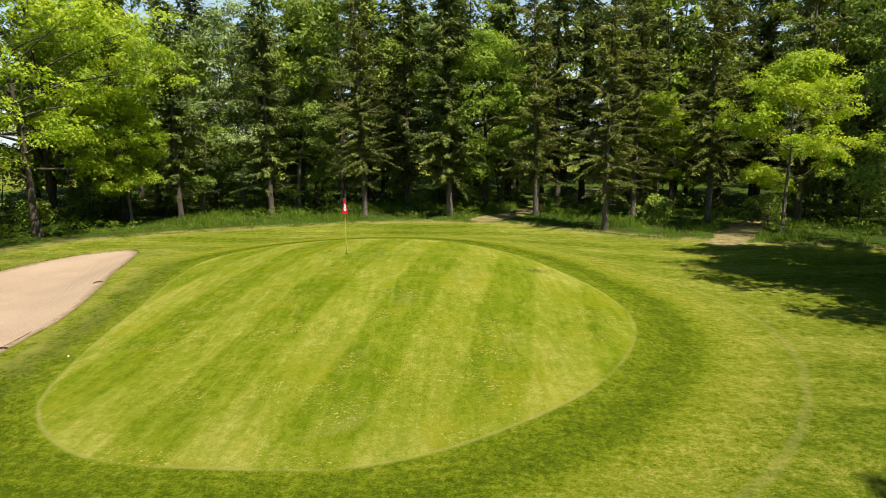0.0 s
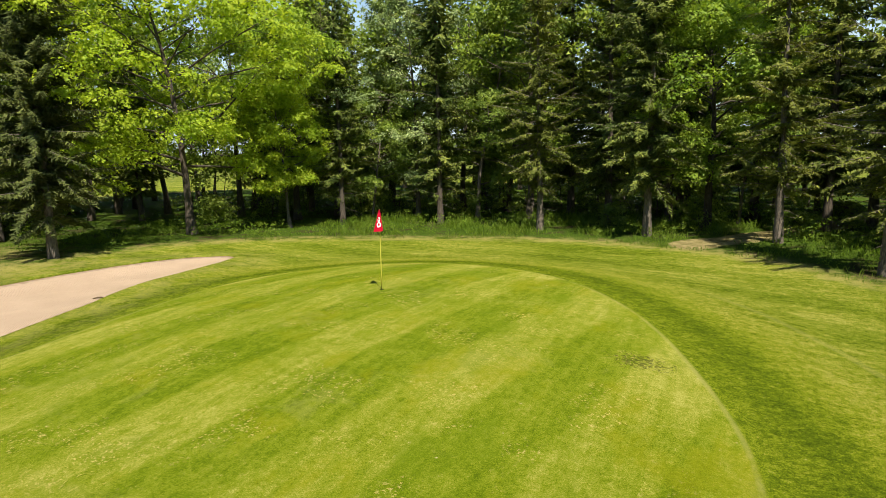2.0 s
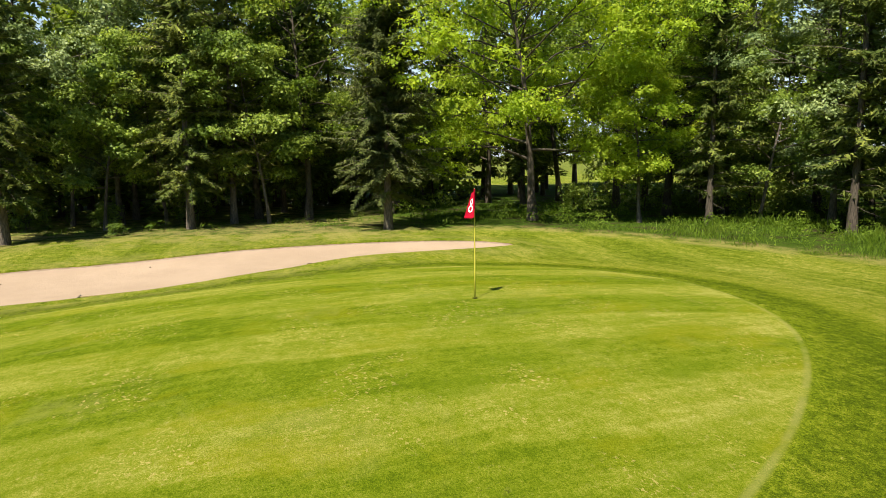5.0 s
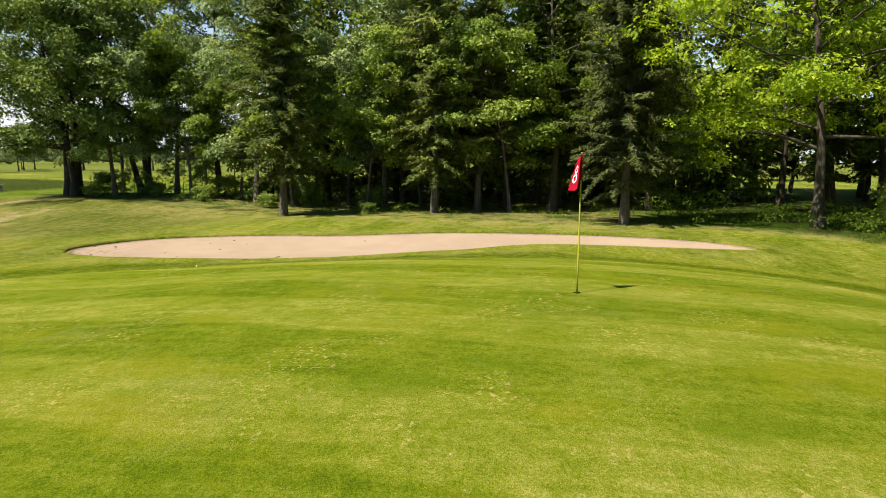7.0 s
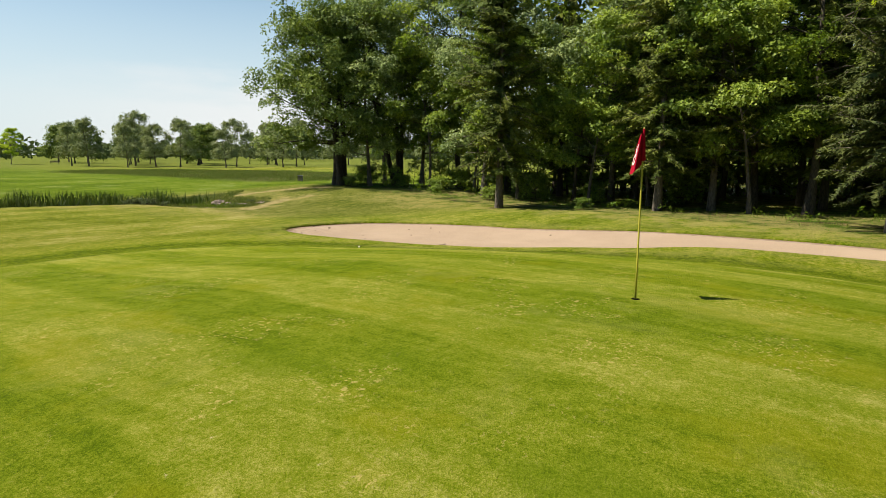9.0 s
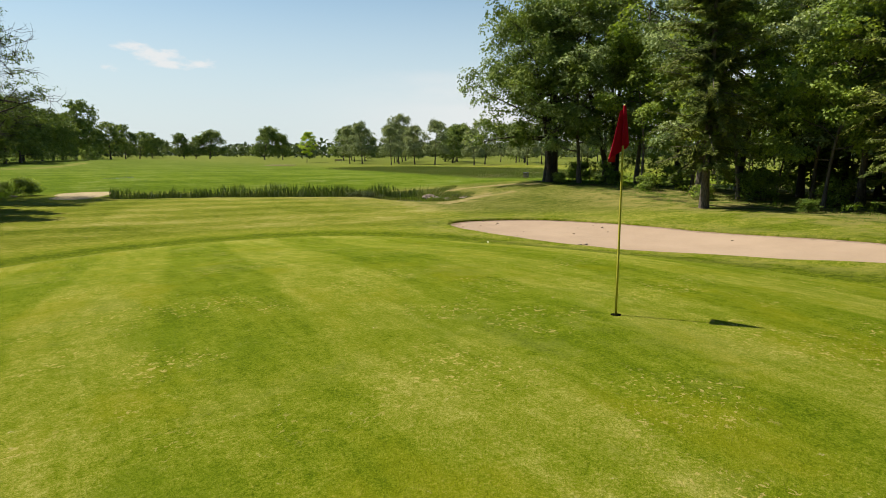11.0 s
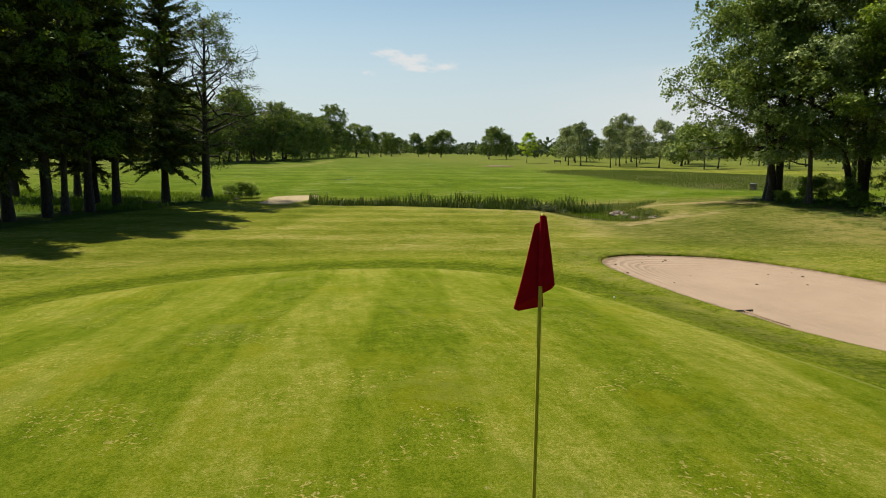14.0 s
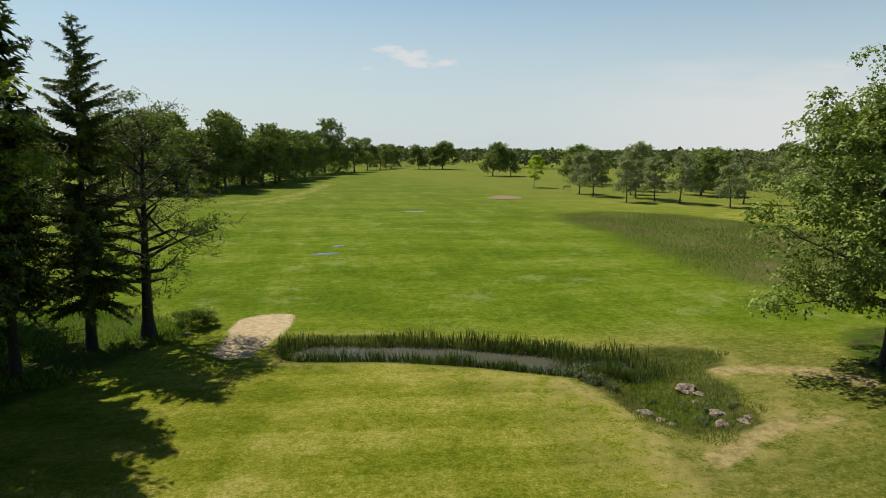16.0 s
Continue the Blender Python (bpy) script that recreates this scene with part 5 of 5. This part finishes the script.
# ---- undergrowth ----
def blades(name, x, y, lo, hi, width, material, seed, label, category, lean=0.25, sink=0.02, grow=1.0):
    """Upright grass blades at those places, as one stuff object."""
    r = np.random.default_rng(seed)
    n = len(x)
    z = land(x, y)
    ln = r.uniform(lo, hi, n) * grow
    t = np.stack([r.normal(size=n) * lean, r.normal(size=n) * lean, np.ones(n)], 1)
    t /= np.linalg.norm(t, axis=1)[:, None]
    nr = np.stack([r.normal(size=n), r.normal(size=n), np.full(n, 0.2)], 1)
    c = np.stack([x, y, z - sink], 1) + t * ln[:, None] * 0.5
    v, q = leaves(c, nr, ln, width * r.uniform(0.7, 1.3, n), r, t)
    me = arrays_mesh(name, v, q)
    me.materials.append(material)
    return tagged(new(name, me), label, category, kind="stuff")


def scatter(n, box, seed, test):
    r = np.random.default_rng(seed)
    x, y = r.uniform(box[0], box[1], n), r.uniform(box[2], box[3], n)
    k = test(x, y, r.uniform(size=n))
    return x[k], y[k]


def wood_edge(x, y, u):
    d = sdist(WOOD_W, x, y)
    pth = np.minimum(polyline_dist(PATHS[0], x, y), polyline_dist(PATHS[1], x, y))
    clump = 0.25 + 1.3 * waves(x, y, 1.1, 31) + 0.5 * waves(x, y, 3.1, 32)
    return (d < 0.4) & (d > np.where(y < 20, -5, -14)) & ((y > 28) | (u < 0.10)) & (pth > 0.9) & (u < np.clip(clump, 0.03, 1) * sstep(-14, -2, d) * 0.9)


x, y = scatter(760000, (-40, 34, -8, 56), 5, wood_edge)
blades("long_grass", x, y, 0.16, 0.52, 0.024, M_GRASSBLADE, 6, "long green grass along the wood edge", "long grass", 0.45, grow=np.where(x < -18, 0.42, 1.0 + 0.5 * sstep(38, 44, y)) * (0.4 + 0.6 * sstep(0.4, -2.5, sdist(WOOD_W, x, y))))


def undergrowth(x, y, u):
    d = sdist(WOOD_W, x, y)
    pth = np.minimum(polyline_dist(PATHS[0], x, y), polyline_dist(PATHS[1], x, y))
    lush = sstep(-0.25, 0.35, waves(x, y, 0.55, 61) + 0.4 * waves(x, y, 1.7, 62))
    return (d < -0.5) & (d > -13) & (pth > 1.3) & (u < (0.15 + 0.85 * lush) * np.where(y > 27, 1.0, 0.35) * sstep(-13, -3, d))


x, y = scatter(6400, (-40, 34, 0, 56), 25, undergrowth)
r = np.random.default_rng(26)
ht = r.uniform(0.12, 0.75, len(x)) * np.where(y > 27, 1.0, 0.45)
P, N, S = rosettes(np.column_stack([x, y, land(x, y) + ht]), r.uniform(0.25, 0.60, len(x)), 5, 0.085, r, 0.25)
v, q = leaves(P, N, S, S * 0.8, r, tri=True)
me = arrays_mesh("undergrowth", v, q)
me.materials.append(M_GRASSBLADE)
tagged(new("undergrowth", me), "low leafy green undergrowth on the wood floor", "undergrowth", kind="stuff")


def east_edge(x, y, u):
    d = sdist(WOOD_E, x, y)
    return (d < 0.2) & (d > -12) & (u < np.clip(0.4 + 0.9 * waves(x, y, 1.1, 33), 0.03, 1) * 0.6) & (y < -12)


x, y = scatter(80000, (0, 22, -27, -10), 8, east_edge)
blades("long_grass", x, y, 0.12, 0.42, 0.035, M_GRASSBLADE, 9, "long grass under the trees by the fairway", "long grass")

def reed_bed(x, y, u):
    """Open water with scattered reeds at the east end, closed reeds towards the west."""
    d = polyline_dist(POND, x, y)
    near_side = y > np.interp(x, POND[::-1, 0], POND[::-1, 1])
    shut = sstep(-11.0, -14.5, x)
    amount = 0.30 + 0.65 * near_side * sstep(0.1, 0.8, d) + 0.16 * sstep(0.0, 0.4, waves(x, y, 2.3, 14)) + 0.30 * sstep(1.1, 1.8, d) * ~near_side + 0.5 * shut
    return (d < 1.8 + 0.3 * waves(x, y, 2.1, 43)) & (u < amount * sstep(-20.8, -16.0, x))


x, y = scatter(95000, (-26, -2, -19, -7), 11, reed_bed)
blades("reeds", x, y, 0.65, 1.25, 0.034, M_REED, 12, "dark green reeds standing in the ditch", "reeds", 0.10, grow=0.72 + 0.45 * waves(x, y, 1.9, 47))
x, y = scatter(70000, (-27, -12, -15, -1), 15, lambda x, y, u: ((np.hypot((x + 18.6) / 2.7, (y + 7.2) / 4.2) + 0.25 * waves(x, y, 1.8, 44) < 1.0) | (np.hypot((x + 20.5) / 3.6, (y + 10.8) / 1.4) + 0.5 * waves(x, y, 1.6, 45) < 0.85)) & (u < 0.42 + 0.4 * waves(x, y, 2.6, 46)))
inner = np.hypot((x + 18.3) / 1.9, (y + 6.8) / 3.2) + 0.3 * waves(x, y, 1.5, 49) < 0.8
blades("tall_dry_grass", x[~inner], y[~inner], 0.08, 0.30, 0.022, M_DRYBLADE, 19, "brownish seeding grass round the marshy hollow", "tall grass", 0.5)
x, y = x[inner], y[inner]
blades("marsh_grass", x, y, 0.10, 0.32, 0.026, M_GRASSBLADE, 16, "lush marsh grass in the hollow by the ditch", "marsh grass", 0.4)
x, y = scatter(150000, (-68, -32, -78, -19), 17, lambda x, y, u: u < (0.5 + 0.4 * waves(x, y, 0.7, 22)) * sstep(0.5, -6, sdist(HEATH, x, y) + 2.5 * waves(x, y, 0.4, 21)))
blades("tall_dry_grass", x, y, 0.10, 0.30, 0.034, M_DRYBLADE, 18, "tall brownish seeding grass left unmown", "tall grass", 0.6)


shrub_wood, shrub_leaf = broadleaf_meshes(71, 1.25, 0.85, 0.1, 0.03, 14, 34, 0.12, shelf=0.35, stems=2)
first = None
SHRUBS = [(-30.6, -6.0, 1.0), (-29.5, -1.5, 0.8), (-28.4, 2.2, 0.7), (-27.2, 7.2, 0.6), (-31.0, 3.0, 1.0), (-28.9, -5.3, 0.5), (-30.0, 8.8, 0.9), (-29.2, 12.0, 0.8), (-24.9, 13.2, 0.42), (-28.0, -4.4, 0.45), (2.8, -20.5, 0.75), (2.2, -20.9, 0.6), (3.3, -21.3, 0.6), (3.1, 44.5, 1.1), (7.2, 42.8, 1.0), (10.6, 39.5, 1.2), (12.4, 35.5, 1.0), (18.6, 34.0, 1.3), (22.2, 38.8, 1.5), (13.2, 43.8, 1.3), (-18.0, 46.5, 1.3), (-25.5, 37.5, 1.1), (-2.2, 44.0, 0.8), (-31.5, 16.0, 1.2), (-33.5, 6.0, 1.2), (26.0, 37.0, 1.5), (9.5, 46.5, 1.2)]
for x, y, s in SHRUBS:
    m4 = Matrix.LocRotScale((x, y, ground_z(x, y)), Euler((0, 0, random.uniform(0, 6))), (s, s, s * random.uniform(0.8, 1.2)))
    if first is None:
        first = tagged(new("shrub"), "low leafy shrub at the edge of the wood", "shrub", "shrubs")
        part("stems", shrub_wood, M_BARK, first)
        part("foliage", shrub_leaf, M_ALDER, first)
        first.matrix_basis = Matrix.LocRotScale((x, y, ground_z(x, y)), None, None)
    else:
        copy_thing(first, m4)


def rock_mesh(seed, flat):
    r = random.Random(seed)
    b = bmesh.new()
    bmesh.ops.create_icosphere(b, subdivisions=3, radius=0.5)
    off = Vector((r.uniform(0, 50), r.uniform(0, 50), r.uniform(0, 50)))
    for v in b.verts:
        k = 1 + 0.45 * noise.noise(v.co * 2.2 + off) + 0.16 * noise.noise(v.co * 6 + off)
        v.co = Vector((v.co.x * k, v.co.y * k * 0.8, max(v.co.z * k * flat, -0.12)))
    me = bpy.data.meshes.new("rock")
    b.to_mesh(me)
    b.free()
    me.materials.append(M_ROCK)
    return me


ROCKS = [rock_mesh(1, 0.55), rock_mesh(2, 0.7), rock_mesh(3, 0.45)]
for i, (x, y, s, tall) in enumerate([(-19.8, -8.0, 1.05, 0.9), (-20.0, -7.3, 0.55, 0.6), (-19.5, -6.7, 0.45, 0.7), (-19.5, -5.35, 0.7, 0.8), (-19.0, -4.35, 0.6, 0.7), (-19.8, -4.15, 0.55, 0.5), (-20.2, -4.4, 0.4, 0.5), (-16.75, -5.95, 0.65, 0.5), (-16.95, -5.2, 0.5, 0.5), (-17.2, -4.8, 0.35, 0.6), (-4.1, -16.3, 0.6, 0.8), (3.0, -19.6, 0.5, 0.8)]):
    ob = tagged(new("rock", ROCKS[i % 3]), "rough brownish stone lying in the marshy hollow", "rock", "rocks by the ditch")
    ob.matrix_basis = Matrix.LocRotScale((x, y, ground_z(x, y) + 0.02 * s), Euler((0, 0, i * 1.7)), (s, s, s * tall))

# low leafy plants round the hollow
herb_wood, herb_leaf = broadleaf_meshes(73, 0.42, 0.55, 0.04, 0.012, 12, 26, 0.075, shelf=0.3, stems=2)
herb = None
for x, y, s in [(-16.3, -10.3, 1.1), (-15.7, -10.9, 0.8), (-14.8, -12.1, 0.8), (-17.0, -9.9, 0.6), (-19.3, -5.9, 0.8), (-18.8, -6.4, 0.6), (-20.3, -5.6, 0.6), (-17.6, -7.2, 0.6), (-19.0, -4.9, 0.6), (-13.4, -12.6, 0.6), (-14.2, -11.5, 0.8), (-14.6, -11.2, 0.9), (-15.5, -9.9, 1.1), (-15.9, -9.5, 1.2), (-16.2, -9.0, 1.1), (-16.5, -8.5, 0.9), (-18.3, -4.6, 0.7)]:
    m4 = Matrix.LocRotScale((x, y, ground_z(x, y)), Euler((0, 0, x * 7)), (s * 0.62, s * 0.62, s * 0.55))
    if herb is None:
        herb = tagged(new("marsh_plant"), "low broad-leaved plant with pale leaves by the ditch", "marsh plant", "plants by the ditch")
        part("stems", herb_wood, M_BARK, herb)
        part("foliage", herb_leaf, M_BELT, herb)
        herb.matrix_basis = Matrix.LocRotScale((x, y, ground_z(x, y)), None, None)
    else:
        copy_thing(herb, m4)

# ---- flag in its hole ----
M_HOLE = simple("hole_shade", (0.004, 0.004, 0.003), (0.008, 0.008, 0.006), 12, 1.0, 0, 0.1, 80)
M_HOLE.node_tree.nodes["Principled BSDF"].inputs["Specular IOR Level"].default_value = 0.0
FX, FY = -3.73, 22.62
FZ = ground_z(FX, FY)


def bm_tube(path, radii, sides=12, cap=True):
    V, Q = [], []
    tube(np.array(path, float), radii, sides, V, Q)
    me = smooth(arrays_mesh("tube", V[0], Q[0]))
    if not cap:
        return me
    b = bmesh.new()
    b.from_mesh(me)
    bmesh.ops.holes_fill(b, edges=[e for e in b.edges if e.is_boundary], sides=0)
    return b


# no hollow here: a flat near-black disc paints the shade inside the hole
cup = tagged(new("golf_cup"), "flat near-black disc on the green, standing for the shaded hole", "golf hole", kind="structure")
cup.location = (FX, FY, FZ)
part("cup_shade_disc", bm_tube([(0, 0, -0.02), (0, 0, 0.003), (0, 0, 0.0032)], [0.056, 0.055, 0.010]), M_HOLE, cup)

FLAG_H = 2.10
flag = tagged(new("golf_flag"), "yellow flagstick with a limp red flag, standing in the hole", "golf flag")
flag.location = (FX, FY, FZ)
part("flagstick", bm_tube([(0, 0, -0.05), (0, 0, 0.5), (0, 0, 1.2), (0, 0, FLAG_H - 0.02), (0, 0, FLAG_H)], [0.012, 0.012, 0.011, 0.010, 0.006]), M_YELLOW, flag, "yellow painted flagstick")
FPLAN = np.array([(0.004, 0.004), (-0.055, 0.016), (-0.075, -0.016), (0.030, -0.030), (0.125, -0.060), (0.025, -0.115), (-0.080, -0.170), (-0.090, -0.176)])


def flag_point(u, v):
    """Cloth at u along the fly, v down the hoist: a limp flag gathered at the top and spreading as it falls."""
    n = len(FPLAN) - 2
    k = min(int(u * n), n - 1)
    s = u * n - k
    p0, p1, p2, p3 = FPLAN[max(k - 1, 0)], FPLAN[k], FPLAN[k + 1], FPLAN[min(k + 2, n + 1)]
    px, py = 0.5 * (0.26 + 0.80 * v) * (2 * p1 + (p2 - p0) * s + (2 * p0 - 5 * p1 + 4 * p2 - p3) * s * s + (3 * p1 - p0 - 3 * p2 + p3) * s ** 3)
    fall = min(max((u - 0.25) / 0.5, 0.0), 1.0)
    drop = 0.37 * v + (0.05 + 0.11 * v) * fall + 0.02 * u
    ripple = 0.007 * math.sin(u * 13 + v * 3) * u
    return Vector((px + ripple, py - ripple * 0.6, FLAG_H - 0.012 - drop))


def flag_normal(u, v):
    e = 0.02
    lo = max(u - e, 0.0)
    return (flag_point(u + e, v) - flag_point(lo, v)).cross(flag_point(u, v + e) - flag_point(u, v - e)).normalized()


NSIDE = 1
b = bmesh.new()
NU, NV = 40, 20
front = [[b.verts.new(flag_point(0.02 + 0.98 * i / NU, j / NV) + flag_normal(0.02 + 0.98 * i / NU, j / NV) * 0.0015) for i in range(NU + 1)] for j in range(NV + 1)]
back = [[b.verts.new(flag_point(0.02 + 0.98 * i / NU, j / NV) - flag_normal(0.02 + 0.98 * i / NU, j / NV) * 0.0015) for i in range(NU + 1)] for j in range(NV + 1)]
for j in range(NV):
    for i in range(NU):
        b.faces.new((front[j][i], front[j][i + 1], front[j + 1][i + 1], front[j + 1][i]))
        b.faces.new((back[j][i], back[j + 1][i], back[j + 1][i + 1], back[j][i + 1]))
sleeve = [[b.verts.new((0.0145 * math.cos(k * math.pi / 6), 0.0145 * math.sin(k * math.pi / 6), FLAG_H - 0.012 - 0.385 * j / 6)) for k in range(12)] for j in range(7)]
for j in range(6):
    for k in range(12):
        b.faces.new((sleeve[j][k], sleeve[j + 1][k], sleeve[j + 1][(k + 1) % 12], sleeve[j][(k + 1) % 12]))
for f in b.faces:
    f.smooth = True
cloth = part("flag_cloth", b, M_RED, flag, "red flag cloth hanging in folds")
for side, nm in ((NSIDE, "numeral"),):
    b = bmesh.new()
    for cv, ru, rv in ((0.36, 0.075, 0.125), (0.63, 0.088, 0.150)):
        ringv = []
        for k in range(28):
            a = k * 2 * math.pi / 28
            row = []
            for w in (0.56, 1.0):
                uu, vv = 0.825 + ru * w * math.cos(a), cv + rv * w * math.sin(a)
                row.append(b.verts.new(flag_point(uu, vv) + side * flag_normal(uu, vv) * 0.006))
            ringv.append(row)
        for k in range(28):
            k2 = (k + 1) % 28
            b.faces.new((ringv[k][0], ringv[k][1], ringv[k2][1], ringv[k2][0]))
    part(nm, b, M_WHITE, cloth, "white number eight on the flag")

# ---- rake in the bunker ----
rake = tagged(new("bunker_rake"), "bunker rake with wooden handle lying on the sand", "rake")
RX, RY = -11.38, 14.4
RZ = ground_z(RX, RY) - 0.075
rake.location = (RX, RY, RZ)
part("handle", bm_tube([(0, 0, 0.06), (0.0, 0.6, 0.07), (-0.03, 1.3, 0.08)], [0.015, 0.014, 0.013], 8), M_HANDLE, rake, "pale wooden handle")
b = bmesh.new()
bmesh.ops.create_cube(b, size=1, matrix=Matrix.LocRotScale((0, 0, 0.06), None, (0.44, 0.035, 0.03)))
bmesh.ops.bevel(b, geom=b.edges[:], offset=0.008, segments=2, affect="EDGES")
head = part("head", b, M_BLACK, rake, "dark rake head")
for i in range(12):
    b = bmesh.new()
    bmesh.ops.create_cone(b, segments=6, radius1=0.004, radius2=0.009, depth=0.075, cap_ends=True, matrix=Matrix.Translation((-0.2 + i * 0.0364, 0, 0.012)))
    part("tooth", b, M_BLACK, head)

# ---- small things on the sand and the collar ----
def sand_z(x, y):
    """Height of the sand at a place in the bunker."""
    d = sdist(BUNKER, np.array([x]), np.array([y]))
    lift = waves(np.array([x]), np.array([y]), 2.5, 6) * sstep(0, -1, d)
    return float((land_open(np.array([x]), np.array([y])) - 0.05 - 0.14 * sstep(0.1, -2.2, d) + 0.02 * lift)[0])


crumb = random.Random(41)


def clod(x, y, size):
    """A lump of dark turf with a ragged outline, thrown on the sand."""
    b = bmesh.new()
    bmesh.ops.create_icosphere(b, subdivisions=2, radius=1)
    for v in b.verts:
        v.co *= crumb.uniform(0.6, 1.15)
        v.co = Vector((v.co.x * size, v.co.y * size * 0.7, max(v.co.z, -0.4) * size * 0.5))
    ob = part("turf_clod", b, M_CLOD)
    ob.location = (x, y, sand_z(x, y) + size * 0.12)
    ob.rotation_euler = (0, 0, crumb.uniform(0, 6.28))
    tagged(ob, "dark brown crumb of turf lying on the sand", "clod", group="turf clods on the sand")


for cx, cy, cs in ((-13.4, 6.9, 0.085), (-13.65, 7.5, 0.075), (-13.5, 7.62, 0.045), (-16.15, 10.6, 0.075), (-14.36, 11.0, 0.06), (-13.2, 9.66, 0.04), (-15.5, 10.0, 0.04),
                   (-15.62, 11.4, 0.05), (-16.5, 15.6, 0.07), (-11.55, 8.2, 0.07), (-11.22, 9.6, 0.075), (-12.75, 7.65, 0.04), (-16.2, 10.1, 0.035), (-11.9, 10.9, 0.04)):
    clod(cx, cy, cs * 0.75)

stick = part("fallen_stick", bm_tube([(-0.16, -0.03, 0.02), (-0.05, 0.0, 0.045), (0.07, 0.01, 0.05), (0.17, 0.05, 0.03)], [0.016, 0.026, 0.024, 0.012], 8), M_CLOD)
stick.location = (-12.2, 20.6, sand_z(-12.2, 20.6) - 0.004)
stick.rotation_euler = (0, 0, 0.5)
tagged(stick, "short dark stick lying on the bunker sand", "stick")

b = bmesh.new()
bmesh.ops.create_icosphere(b, subdivisions=3, radius=0.0214)
ball_me = bpy.data.meshes.new("golf_ball")
for v in list(b.verts)[::3]:
    v.co *= 0.985
b.to_mesh(ball_me)
b.free()
ball = part("golf_ball", smooth(ball_me), M_WHITE)
ball.location = (-8.95, 13.3, ground_z(-8.95, 13.3) + 0.024)
tagged(ball, "white golf ball lying on the mown collar", "ball")


def box(b, c, s, bevel=0.01):
    r = bmesh.ops.create_cube(b, size=1, matrix=Matrix.LocRotScale(c, None, s))
    es = list({e for v in r["verts"] for e in v.link_edges})
    bmesh.ops.bevel(b, geom=es, offset=bevel, segments=2, affect="EDGES")
    return b


# ---- small box by the fairway, bench across it ----
kx, ky = -40.0, -22.6
kiosk = tagged(new("ball_washer"), "small weathered wooden box with grey lid beside the fairway", "course box")
kiosk.location = (kx, ky, ground_z(kx, ky))
kiosk.rotation_euler = (0, 0, radians(35))
part("box", box(bmesh.new(), (0, 0, 0.24), (0.52, 0.42, 0.56), 0.03), M_WOOD, kiosk)
part("lid", box(bmesh.new(), (0, 0, 0.545), (0.58, 0.48, 0.05), 0.015), M_METAL, kiosk, "grey lid")

bench = tagged(new("bench"), "dark wooden bench by the trees across the fairway", "bench")
hx, hy = -62.5, -125.0
bench.location = (hx, hy, ground_z(hx, hy))
bench.rotation_euler = (0, 0, radians(-20))
for sx_ in (-0.75, 0.75):
    part("leg", box(bmesh.new(), (sx_, 0.18, 0.21), (0.08, 0.08, 0.46)), M_BLACK, bench)
    part("leg", box(bmesh.new(), (sx_, -0.20, 0.42), (0.08, 0.08, 0.9)), M_BLACK, bench)
for k in range(4):
    part("seat_slat", box(bmesh.new(), (0, 0.2 - 0.12 * k, 0.46), (1.8, 0.10, 0.04)), M_WOOD, bench)
for k in range(3):
    part("back_slat", box(bmesh.new(), (0, -0.25, 0.60 + 0.13 * k), (1.8, 0.03, 0.10)), M_WOOD, bench)
